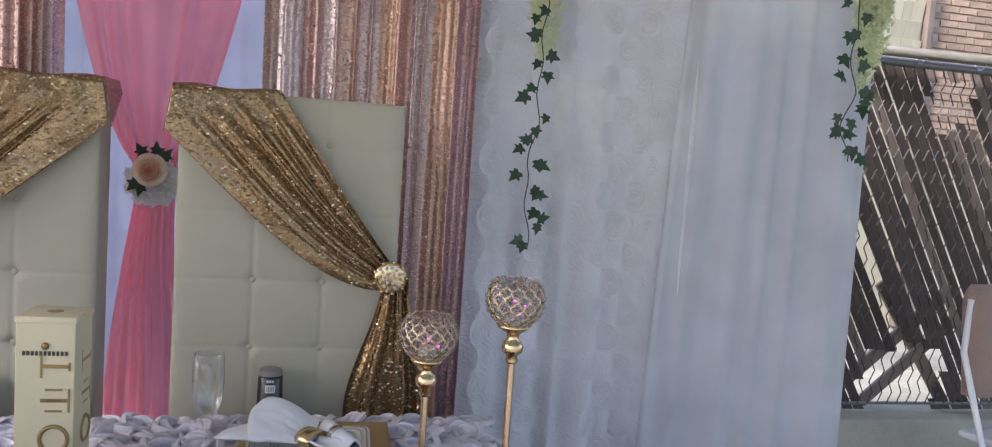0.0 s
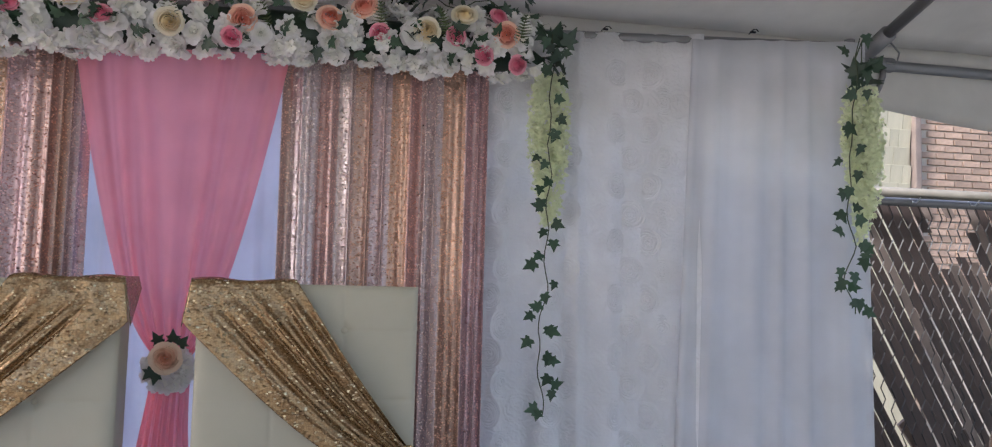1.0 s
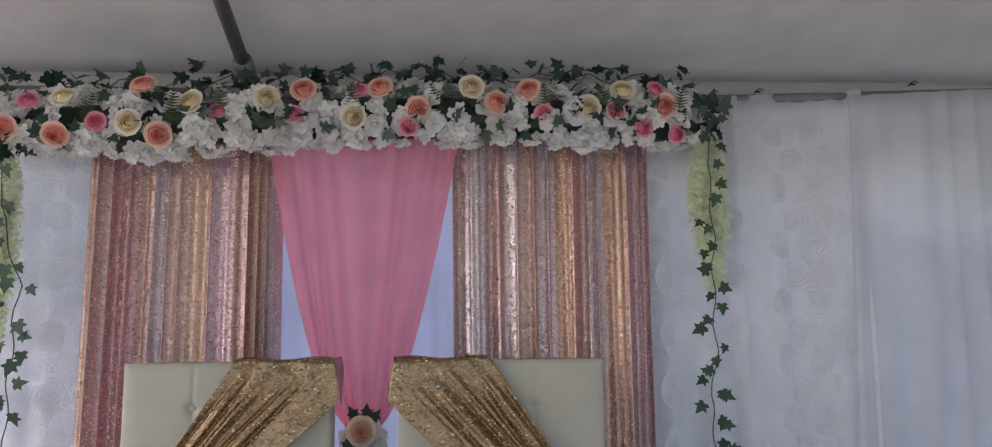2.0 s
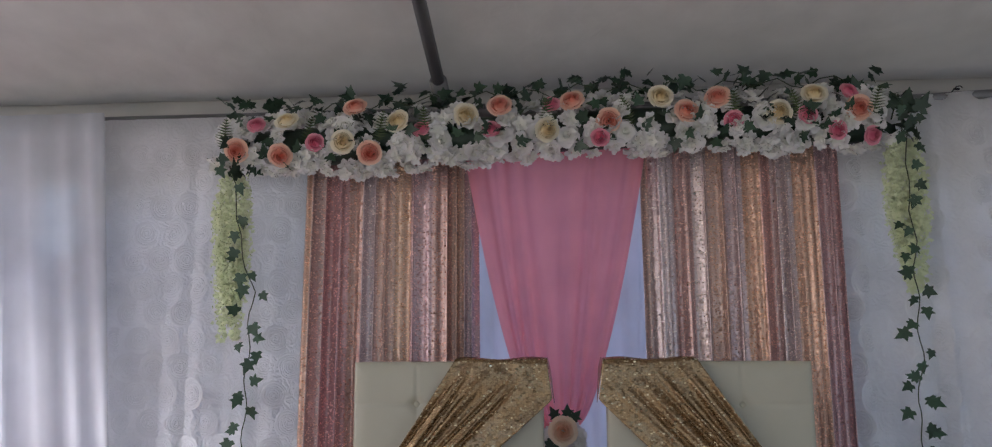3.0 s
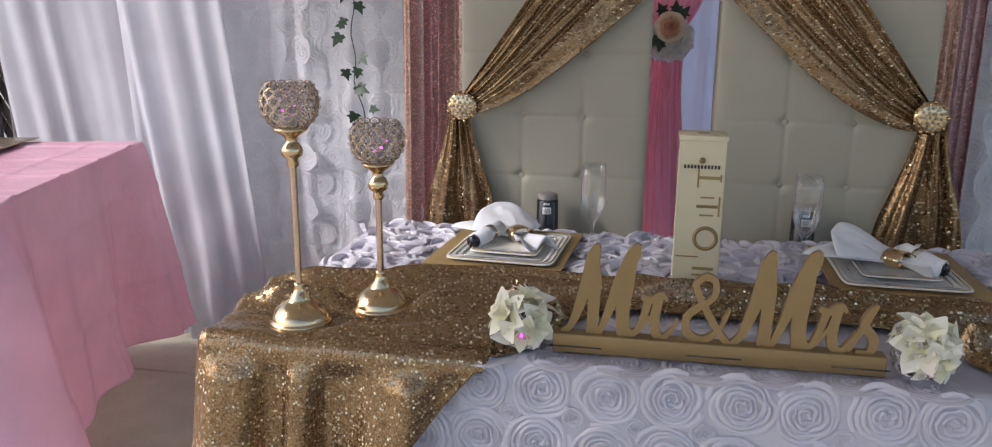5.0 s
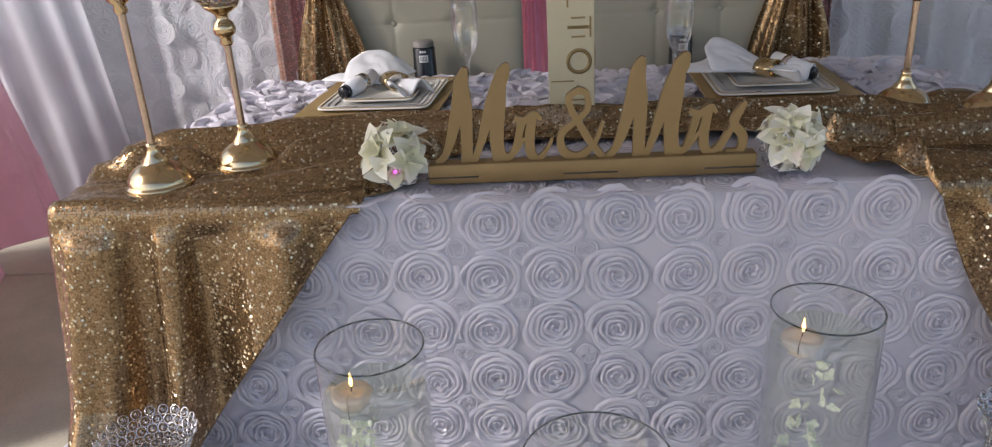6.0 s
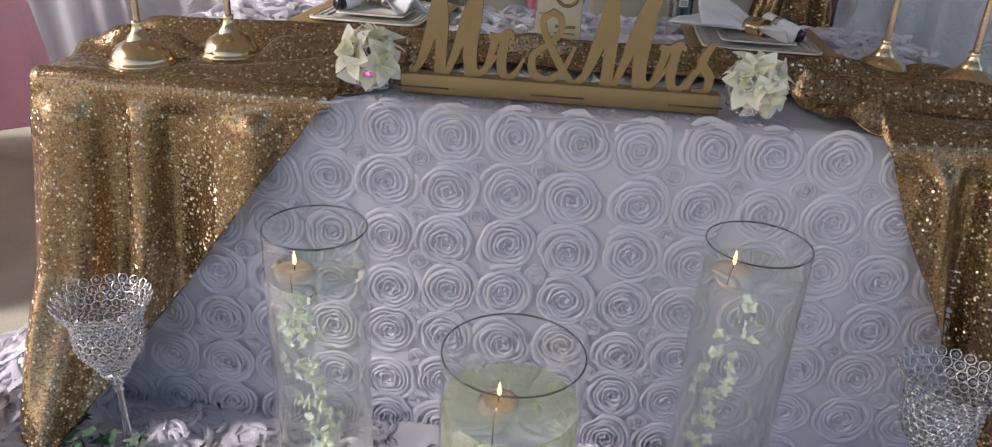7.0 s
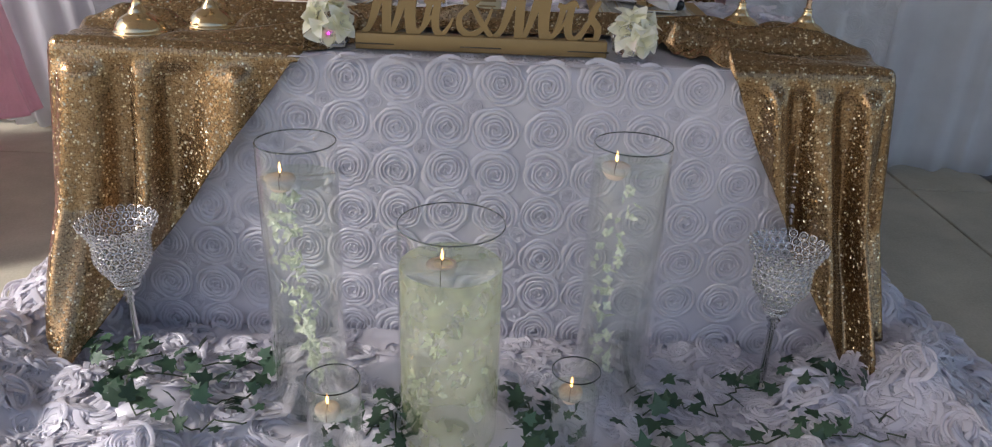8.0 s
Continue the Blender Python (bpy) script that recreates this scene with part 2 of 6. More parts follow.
M_GOLDMAT = plain("gold_placemat", (0.40, 0.28, 0.12), 0.5, 0.5, vary=0.08, bump=0.2, bump_scale=700)
M_SILVER = plain("chrome", (0.72, 0.73, 0.76), 0.12, 1.0, vary=0.1)
M_GLASS = clear_glass("vase_glass", edge=2.8)
M_CRYSTAL = clear_glass("crystal_bead", (0.80, 0.78, 0.77), 2.2, 0.05)
M_LINING = cloth("white_lining", (0.82, 0.82, 0.92), through=0.8, rough=0.7, sheer=0.12, wrinkle=0.1)
M_BLOOM = petals("submerged_petal", (0.84, 0.88, 0.72), (0.90, 0.92, 0.84), 0.4)
M_PEARL = plain("pearl", (0.55, 0.49, 0.40), 0.15, 0.1, clear=0.5)
M_GEM = plain("bright_crystal", (0.58, 0.58, 0.60), 0.05, 0.95, vary=0.3, scale=90)
M_SURFACE = clear_glass("water_surface", (0.93, 0.97, 0.90), 1.75)
M_FLUTE = clear_glass("flute_glass", (0.965, 0.97, 0.97), 2.4, 0.02)
M_WATER = clear_glass("water", (0.985, 0.993, 0.975), 1.33, cloud=0.03, cloud_colour=(0.84, 0.92, 0.74))
M_MILKY = clear_glass("milky_water", (0.985, 0.993, 0.975), 1.33, cloud=0.30, cloud_colour=(0.80, 0.84, 0.52))
M_WAX = plain("candle_wax", (0.88, 0.70, 0.60), 0.5, vary=0.04)
M_WICK = plain("wick", (0.03, 0.02, 0.02), 0.9)
M_FLAME = glow("flame", (1.0, 0.50, 0.14), 5.0)
M_LED = glow("magenta_led", (1.0, 0.05, 0.9), 4.0)
M_LEAF = plain("ivy_leaf", (0.032, 0.070, 0.038), 0.5, vary=0.3, scale=30, per_object=0.5)
M_FERN = plain("fern_leaf", (0.06, 0.09, 0.03), 0.6, vary=0.3, scale=30, per_object=0.4)
M_STEM = plain("vine_stem", (0.05, 0.07, 0.035), 0.6)
M_WISTERIA = petals("wisteria_petal", (0.78, 0.84, 0.56), (0.84, 0.88, 0.66), 1.0)
M_PEACH = petals("peach_petal", (0.82, 0.26, 0.18), (0.93, 0.66, 0.52), 0.052)
M_CREAM = petals("cream_petal", (0.86, 0.68, 0.36), (0.92, 0.87, 0.72), 0.05)
M_ROSEPINK = petals("pink_petal", (0.78, 0.17, 0.28), (0.92, 0.45, 0.55), 0.045)
M_IVORYPETAL = petals("ivory_petal", (0.82, 0.80, 0.56), (0.92, 0.90, 0.80), 0.05)
M_WHITEPETAL = petals("white_petal", (0.85, 0.85, 0.78), (0.90, 0.89, 0.89), 0.05)
M_BLUSH = petals("blush_petal", (0.92, 0.50, 0.30), (0.97, 0.84, 0.66), 0.05)
M_CARD = plain("cream_card", (0.64, 0.57, 0.38), 0.5, vary=0.04)
M_PRINT = plain("gold_print", (0.34, 0.24, 0.10), 0.4, 0.4)
M_DARKPRINT = plain("dark_print", (0.06, 0.05, 0.04), 0.6)
M_BLACK = plain("dark_bottle", (0.015, 0.015, 0.02), 0.2, vary=0.2)
M_LID = plain("grey_lid", (0.22, 0.20, 0.19), 0.5)
M_LABEL = plain("label_white", (0.75, 0.75, 0.75), 0.6)
M_PLATE = plain("ivory_plate", (0.78, 0.77, 0.72), 0.22, vary=0.03)
M_SILVERLINE = plain("silver_line", (0.45, 0.45, 0.47), 0.3, 0.8)
M_NAPKIN = plain("napkin_cotton", (0.80, 0.80, 0.82), 0.8, vary=0.05, bump=0.3, bump_scale=900, sheen=0.2)
M_SLAT = plain("brown_slat", (0.085, 0.06, 0.05), 0.7, vary=0.3, scale=6, stretch=(1, 1, 0.2), per_object=0.5)
M_OLDWOOD = plain("grey_board", (0.22, 0.17, 0.14), 0.8, vary=0.3, scale=6, per_object=0.3)
M_OLDPIPE = plain("weathered_pipe", (0.25, 0.23, 0.19), 0.6, 0.3, vary=0.2, scale=10)
M_WIRE = plain("fence_wire", (0.10, 0.095, 0.09), 0.5, 0.7)
M_BRICK = plain("brick", (0.36, 0.25, 0.18), 0.85, vary=0.25, scale=20, bump=0.4, per_object=0.5)
M_MORTAR = plain("mortar", (0.46, 0.40, 0.32), 0.9, vary=0.15)
M_SHINGLE = plain("shingle", (0.46, 0.42, 0.30), 0.8, vary=0.15, scale=10, stretch=(1, 1, 0.15), per_object=0.2)
M_TAUPE = cloth("taupe_rosette", (0.30, 0.20, 0.16), through=0.05, rough=0.6, rosette=0.06)
M_WHITEPAINT = plain("white_enamel", (0.75, 0.75, 0.75), 0.35, vary=0.04)
M_DARKLEAF = plain("dark_leaf", (0.028, 0.058, 0.036), 0.45, vary=0.3, per_object=0.4)


# ---- builders ----
def ease(a):
    a = min(1.0, max(0.0, a))
    return a * a * (3 - 2 * a)


def nz(*p):
    return noise.noise(Vector(p))


def sheet(fn, nu, nv, bm=None, closed=False):
    """A surface of quads over u, v in 0..1."""
    bm = bm or bmesh.new()
    rows = [[bm.verts.new(fn(i / nu, j / nv)) for i in range(nu if closed else nu + 1)] for j in range(nv + 1)]
    for j in range(nv):
        for i in range(nu):
            k = (i + 1) % nu if closed else i + 1
            bm.faces.new((rows[j][i], rows[j][k], rows[j + 1][k], rows[j + 1][i]))
    return bm


def lathe(profile, segs=24, bm=None, at=(0, 0, 0)):
    """A turned body: profile is (radius, height) from the bottom up."""
    bm = bm or bmesh.new()
    rings = []
    for r, z in profile:
        if r < 1e-5:
            rings.append([bm.verts.new((at[0], at[1], at[2] + z))])
        else:
            rings.append([bm.verts.new((at[0] + r * math.cos(2 * math.pi * i / segs), at[1] + r * math.sin(2 * math.pi * i / segs), at[2] + z)) for i in range(segs)])
    for a, b in zip(rings, rings[1:]):
        for i in range(segs):
            k = (i + 1) % segs
            if len(a) == 1 and len(b) > 1:
                bm.faces.new((a[0], b[k], b[i]))
            elif len(b) == 1 and len(a) > 1:
                bm.faces.new((a[i], a[k], b[0]))
            elif len(a) > 1:
                bm.faces.new((a[i], a[k], b[k], b[i]))
    return bm


def tube(points, r, segs=8, bm=None, caps=True):
    bm = bm or bmesh.new()
    pts = [Vector(p) for p in points]
    rings = []
    for i, p in enumerate(pts):
        d = (pts[min(i + 1, len(pts) - 1)] - pts[max(i - 1, 0)]).normalized()
        a = d.cross(Vector((0.3, 0.9, 0.2))).normalized()
        b = d.cross(a)
        rr = r[i] if isinstance(r, (list, tuple)) else r
        rings.append([bm.verts.new(p + rr * (math.cos(2 * math.pi * k / segs) * a + math.sin(2 * math.pi * k / segs) * b)) for k in range(segs)])
    for a, b in zip(rings, rings[1:]):
        for k in range(segs):
            j = (k + 1) % segs
            bm.faces.new((a[k], a[j], b[j], b[k]))
    if caps:
        bm.faces.new(rings[0][::-1])
        bm.faces.new(rings[-1])
    return bm


def ring(centre, normal, r, w, segs=10, sides=4, bm=None):
    bm = bm or bmesh.new()
    n = Vector(normal).normalized()
    a = n.orthogonal().normalized()
    b = n.cross(a)
    c = Vector(centre)
    loops = []
    for i in range(segs):
        th = 2 * math.pi * i / segs
        d = math.cos(th) * a + math.sin(th) * b
        loops.append([bm.verts.new(c + d * (r + w * math.cos(2 * math.pi * k / sides)) + n * (w * math.sin(2 * math.pi * k / sides))) for k in range(sides)])
    for i in range(segs):
        p, q = loops[i], loops[(i + 1) % segs]
        for k in range(sides):
            j = (k + 1) % sides
            bm.faces.new((p[k], q[k], q[j], p[j]))
    return bm


def ball(centre, r, bm=None, div=1):
    bm = bm or bmesh.new()
    bmesh.ops.create_icosphere(bm, subdivisions=div, radius=r, matrix=Matrix.Translation(centre))
    return bm


def box(centre, size, bevel=0.0, bm=None, turn=None):
    bm = bm or bmesh.new()
    m = Matrix.Translation(centre) @ (turn or Matrix.Identity(4)) @ Matrix.Diagonal((*size, 1))
    got = bmesh.ops.create_cube(bm, size=1, matrix=m)
    if bevel:
        edges = list({e for v in got["verts"] for e in v.link_edges})
        bmesh.ops.bevel(bm, geom=edges, offset=bevel, segments=3, affect="EDGES", profile=0.5)
    return bm


def mesh_of(name, bm, material, smooth=True):
    bmesh.ops.recalc_face_normals(bm, faces=bm.faces)
    me = bpy.data.meshes.new(name)
    bm.to_mesh(me)
    bm.free()
    me.materials.append(material)
    if smooth:
        me.polygons.foreach_set("use_smooth", [True] * len(me.polygons))
    return me


def part(name, bm, material, parent=None, label="", thick=0.0, smooth=True):
    ob = new(name, mesh_of(name, bm, material, smooth) if isinstance(bm, bmesh.types.BMesh) else bm)
    ob.parent = parent
    if thick:
        s = ob.modifiers.new("thickness", "SOLIDIFY")
        s.thickness, s.offset = thick, 0
    return tagged(ob, label)


def placed(name, me, parent, m):
    """One more piece on a shared mesh."""
    ob = new(name, me)
    ob.parent = parent
    ob.matrix_basis = m
    return ob


def thing(name, label, category, at=(0, 0, 0), group="", kind="", turn=0.0):
    ob = new(name)
    ob.empty_display_size = 0.05
    ob.matrix_basis = pose(*at, 0, 0, turn)
    return tagged(ob, label, category, group, kind)


# ---- ground, tent and surroundings ----
ground = part("ground", sheet(lambda u, v: (-300 + 600 * u, -300 + 600 * v, -0.035), 40, 40), M_EARTH)
tagged(ground, "dusty bare ground around the paved yard", "ground", kind="structure")
pavement = thing("pavement", "grey-tan concrete slabs with narrow joints under the tent", "pavement", kind="structure")
slab = mesh_of("slab", box((0, 0, -0.02), (1.488, 1.488, 0.04), 0.005), M_CONCRETE, False)
for i in range(-5, 5):
    for j in range(-5, 3):
        placed("slab", slab, pavement, pose(1.05 + 1.5 * i, 0.56 + 1.5 * j, random.uniform(-0.002, 0.002)))

EAVE_Y, EAVE_Z, RIDGE_Y, RIDGE_Z = 1.93, 2.72, -0.42, 3.42
RAFTERS = (-3.45, -0.50, 2.72, 6.0)
FRONT_Y = -1.95
ROOF_X0, ROOF_X1 = -3.6, 6.2


def roof_side(far):
    def fn(u, v):
        x = ROOF_X0 + (ROOF_X1 - ROOF_X0) * u
        y0 = EAVE_Y if far else FRONT_Y
        near = min(abs(x - r) for r in RAFTERS)
        sag = 0.10 * math.sin(math.pi * min(1, v)) * math.sin(min(1.0, near / 1.7) * math.pi / 2) ** 2
        return (x, y0 + (RIDGE_Y - y0) * v, EAVE_Z + (RIDGE_Z - EAVE_Z) * v - sag + 0.012 * nz(x * 1.7, v * 6, 3))
    return sheet(fn, 112, 20)


tent_roof = thing("tent_roof", "off-white vinyl tent roof with creases, sagging between its poles", "tent roof", kind="structure")
part("roof_panel", roof_side(True), M_VINYL, tent_roof, thick=0.003)
part("roof_panel", roof_side(False), M_VINYL, tent_roof, thick=0.003)


def valance(y):
    def fn(u, v):
        x = ROOF_X0 + (ROOF_X1 - ROOF_X0) * u
        near = min(abs(x - r) for r in RAFTERS)
        drop = 0.30 + 0.10 * math.sin(min(1.0, near / 1.7) * math.pi / 2)
        return (x, y + 0.03 * math.sin(x * 4.1) * v, EAVE_Z + 0.02 - drop * v)
    return sheet(fn, 140, 6)


part("valance", valance(EAVE_Y - 0.012), M_VINYL, tent_roof, thick=0.003)
part("valance", valance(FRONT_Y + 0.012), M_VINYL, tent_roof, thick=0.003)

tent_frame = thing("tent_frame", "galvanised steel tent frame of round poles and corner joints", "tent frame", kind="structure")
for y in (EAVE_Y - 0.03, FRONT_Y + 0.03):
    part("eave_pole", tube([(ROOF_X0, y, EAVE_Z - 0.09), (ROOF_X1, y, EAVE_Z - 0.09)], 0.024, 10), M_STEEL, tent_frame)
    for x in RAFTERS:
        leg_x = x - (0.1 if x > 2 else 0.0)
        part("leg", tube([(leg_x, y + 0.03, 0.0), (leg_x, y + 0.03, EAVE_Z - 0.09)], 0.024, 10), M_STEEL, tent_frame)
for x in RAFTERS:
    for s in (1, -1):
        y0 = EAVE_Y - 0.04 if s > 0 else FRONT_Y + 0.04
        slope = (RIDGE_Z - EAVE_Z) / abs(y0 - RIDGE_Y)
        part("rafter", tube([(x, y0, EAVE_Z - 0.08), (x, RIDGE_Y, RIDGE_Z - 0.07)], 0.026, 10), M_STEEL, tent_frame)
        y1 = y0 - s * 0.2
        part("joint", tube([(x, y0 + s * 0.02, EAVE_Z - 0.09), (x, y1, EAVE_Z - 0.08 + 0.2 * slope)], 0.036, 12), M_STEEL, tent_frame)
        part("joint_sleeve", tube([(x - 0.17, y0, EAVE_Z - 0.09), (x + 0.17, y0, EAVE_Z - 0.09)], 0.032, 12), M_STEEL, tent_frame)
        part("clip", tube([(x + 0.01, y1, EAVE_Z - 0.06), (x + 0.05, y1, EAVE_Z - 0.1), (x + 0.035, y1, EAVE_Z - 0.15), (x, y1 + s * 0.02, EAVE_Z - 0.14)], 0.004, 6), M_STEEL, tent_frame)
        brace = [(x + 0.13 - 0.14 * ease(k / 8), y0, EAVE_Z - 0.1 - 0.34 * k / 8) for k in range(9)]
        part("brace", tube(brace, 0.014, 8), M_STEEL, tent_frame)


# fence with slats and wire
def fence(name, x0, x1, y, z0, z1, label, holes=()):
    f = thing(name, label, "fence")
    lean = 0.56
    run = (z1 - z0) * lean

    def slat(top, bottom, material):
        """One slat, x measured at the fence's top, cut off between two heights."""
        bm = bmesh.new()
        vs = [bm.verts.new((px + (z1 - z) * lean, py, z)) for z in (bottom, top) for px, py in ((0, 0), (0.058, 0), (0.058, 0.004), (0, 0.004))]
        for q in ((0, 1, 2, 3), (4, 5, 6, 7), (0, 1, 5, 4), (1, 2, 6, 5), (2, 3, 7, 6), (3, 0, 4, 7)):
            bm.faces.new([vs[i] for i in q])
        return mesh_of("slat", bm, material, False)
    whole, pale = slat(z1, z0, M_SLAT), slat(z1, z0, M_OLDWOOD)
    for i in range(int((x1 - x0 + run) / 0.067)):
        if random.random() < 0.02:
            continue
        x = x0 - run + 0.067 * i + random.uniform(-0.004, 0.004)
        at = pose(x, y + 0.05 + random.uniform(0, 0.01), 0)
        old = random.random() < 0.22
        pieces = [(z1, z0)]
        for hx, hz, hw, hh in holes:
            # where the slat's line runs through a broken-out place, it is left in two pieces
            inside = [z for z in (hz + hh * (k / 20 - 1) for k in range(41)) if abs(x + 0.03 + (z1 - z) * lean - hx) < hw * math.sqrt(max(0.0, 1 - ((z - hz) / hh) ** 2))]
            if len(inside) > 3 and random.random() < 0.85:
                rag = random.uniform(-0.05, 0.05)
                pieces = [(z1, min(z1, max(inside) + rag)), (max(z0, min(inside) + rag), z0)]
        for top, bottom in pieces:
            if top - bottom < 0.05:
                continue
            if len(pieces) == 1:
                placed("slat", pale if old else whole, f, at)
            else:
                placed("slat", slat(top, bottom, M_OLDWOOD if old else M_SLAT), f, at)
    for z in (z0 + 0.05, z1 - 0.02):
        part("rail", tube([(x0, y, z), (x1, y, z)], 0.022 if z > 1 else 0.008, 10), M_STEEL, f)
    k = int((x1 - x0) / 1.9) + 1
    for i in range(k + 1):
        px = x1 - 0.4 - i * 1.9
        if px > x0:
            part("post", tube([(px, y + 0.02, z0 - 0.2), (px, y + 0.02, z1)], 0.03, 10), M_STEEL, f)
    wire, step = bmesh.new(), 0.058
    rows = int((z1 - z0 - 0.08) / step)
    for i in range(int((x1 - x0) / step)):
        pts = []
        for j in range(rows + 1):
            pts.append((x0 + step * i + (step * 0.54 if (j % 2) else -0.02 * step) * (1 if i % 1 == 0 else -1), y - 0.004 + (0.004 if j % 2 else -0.004), z0 + 0.05 + step * j))
        tube(pts, 0.0036, 3, wire, caps=False)
    w = part("chain_link", wire, M_WIRE, f, "galvanised wire mesh", smooth=False)
    w["kind"] = "stuff"
    return f


fence("fence", -6.2, -1.3, 2.42, 0.28, 2.11, "wire fence with dark brown diagonal slats, partly hidden behind curtains")
fence("fence", 1.3, 6.6, 2.42, 0.28, 2.11, "wire fence with dark brown diagonal privacy slats, broken in places", ((3.68, 1.93, 0.16, 0.15), (3.58, 0.45, 0.27, 0.19)))
kerb = part("low_wall", box((0.2, 2.47, 0.13), (13.0, 0.28, 0.28), 0.012), M_CONCRETE)
tagged(kerb, "low concrete wall that carries the fence", "low wall", kind="structure")
rail = thing("pipe_rail", "dull grey pipe lying along the fence top", "pipe")
part("pipe", tube([(3.0, 2.36, 2.13), (6.6, 2.36, 2.13)], 0.026, 10), M_OLDPIPE, rail)
for i in range(6):
    part("tie", ring((3.4 + 0.35 * i, 2.38, 2.12), (1, 0.1, 0.1), 0.035, 0.004), M_WHITEPAINT, rail)
for k, (a, b, w) in enumerate((((3.22, 0.40), (3.86, 0.95), 0.07), ((3.38, 0.30), (3.95, 0.80), 0.065), ((3.45, 0.95), (3.93, 0.28), 0.07))):
    plank = new("plank", mesh_of("plank", box((0, 0, 0), (math.hypot(b[0] - a[0], b[1] - a[1]), 0.02, w), 0.003), M_OLDWOOD, False))
    plank.matrix_basis = Matrix.Translation(((a[0] + b[0]) / 2, 2.50 + 0.03 * k, (a[1] + b[1]) / 2)) @ Matrix.Rotation(-math.atan2(b[1] - a[1], b[0] - a[0]), 4, "Y")
    tagged(plank, "weathered grey board leaning behind the fence", "board", "boards behind the fence")

# neighbour's house
house = thing("house", "neighbouring house with cream shingle siding and red brick chimney wall", "house", (0, 6.0, 0))
part("wall", box((5.2, 1.6, 2.4), (2.54, 3.0, 4.9)), M_SHINGLE, house, smooth=False)
part("brick_wall", box((8.0, 1.6, 2.4), (3.04, 3.0, 4.9)), M_MORTAR, house, smooth=False)
bk = mesh_of("brick", box((0, 0, 0), (0.205, 0.03, 0.060), 0.004), M_BRICK, False)
for j in range(24):
    for i in range(7):
        placed("brick", bk, house, pose(6.60 + 0.218 * i + (0.109 if j % 2 else 0), 0.093 + random.uniform(-0.003, 0.003), 1.75 + 0.0745 * j))
sg = [mesh_of("shingle", box((0, 0, 0), (w, 0.02, 0.24), 0.003), M_SHINGLE, False) for w in (0.10, 0.14, 0.18)]
for j in range(11):
    x = 4.6
    while x < 6.35:
        k = random.randrange(3)
        w = (0.10, 0.14, 0.18)[k]
        placed("shingle", sg[k], house, pose(x + w / 2, 0.082, 1.7 + 0.19 * j, 7))
        x += w + 0.004
part("corner_board", box((6.44, 0.06, 2.4), (0.07, 0.1, 4.8), 0.004), M_OLDWOOD, house)


# ---- backdrop of hung cloths ----
def ribbon_rose(seed, material, r=0.062):
    """A ribbon rosette: one satin ribbon wound loosely, folded over itself at every petal."""
    rnd = random.Random(seed)
    bm = bmesh.new()
    rows = []
    th, rad, turn_left = rnd.uniform(0, 6), 0.003, 0.0
    tilt = [rnd.uniform(-1, 1) for _ in range(4)]
    while rad < r - 0.008:
        span = rnd.uniform(1.0, 1.9)
        steps = 5
        swing = rnd.uniform(0.0035, 0.0075)
        h = rnd.uniform(0.010, 0.019) * (1.15 - 0.6 * rad / r)
        lean = rnd.uniform(0.0025, 0.0068) * (0.5 + rad / r)
        grow = span * (r - 0.008) / (2 * math.pi * 5.8)
        for i in range(steps):
            q = i / steps
            arch = math.sin(math.pi * (0.12 + 0.80 * q))
            # each petal starts tucked in, swells out and flattens to a straighter chord
            rr = rad + grow * q + swing * (arch - 0.6) + 0.0006 * rnd.uniform(-1, 1)
            rr *= 1 + 0.05 * math.cos(2 * th + tilt[0] * 3)
            c, sn = math.cos(th + span * q), math.sin(th + span * q)
            hh = h * (0.12 + 0.88 * arch)
            rows.append([bm.verts.new(((rr + d) * c, (rr + d) * sn, z)) for d, z in ((-0.002, 0.0), (lean * 0.2, hh), (lean * 0.75, hh * 1.05), (lean * 1.35, hh * 0.25))])
        th += span
        rad += grow
    for p, q in zip(rows, rows[1:]):
        for k in range(3):
            bm.faces.new((p[k], q[k], q[k + 1], p[k + 1]))
    return mesh_of("rosette", bm, material)




def ruffle_tuft(seed, r=0.062):
    """A crushed rosette: short satin petals thrown about, folded over at their rims."""
    rn, bm = random.Random(seed), bmesh.new()
    hub = bm.verts.new((0, 0, -0.003))
    for k in range(11):
        ring_r = r * math.sqrt((k + 0.3) / 11) * 0.80
        th = 2.4 * k + rn.uniform(-0.4, 0.4)
        wide, tall = rn.uniform(0.48, 0.80) * r, rn.uniform(0.18, 0.36) * r
        bow = rn.uniform(0.3, 1.0)
        m = pose(ring_r * math.cos(th), ring_r * math.sin(th), 0, 0, 0, math.degrees(th) - 90 + rn.uniform(-35, 35)) @ pose(0, 0, 0, rn.uniform(-18, 26), rn.uniform(-14, 14), 0)
        rows = []
        for j in range(5):
            v = j / 4
            row = []
            for i in range(6):
                a = i / 2.5 - 1
                lip = max(0.0, v - 0.5) * 2
                row.append(bm.verts.new(m @ Vector((wide * a * (1 - 0.12 * v), bow * wide * (0.6 - a * a) * 0.6 + tall * (0.25 * v + 0.75 * lip * lip), tall * (math.sin(min(1.0, v * 1.35) * math.pi / 2) - 0.55 * lip * lip) * (1 - 0.45 * a * a) - 0.002))))
            rows.append(row)
        for i in range(5):
            bm.faces.new((hub, rows[0][i], rows[0][i + 1]))
        for p, q in zip(rows, rows[1:]):
            for i in range(5):
                bm.faces.new((p[i], p[i + 1], q[i + 1], q[i]))
    return mesh_of("ruffle", bm, M_SATIN)


ROSETTES = [ribbon_rose(i, M_SATIN) for i in range(7)]
RUFFLES = [ruffle_tuft(80 + i) for i in range(7)]
HUNG_ROSETTES = [ribbon_rose(40 + i, M_RIBBON) for i in range(5)]


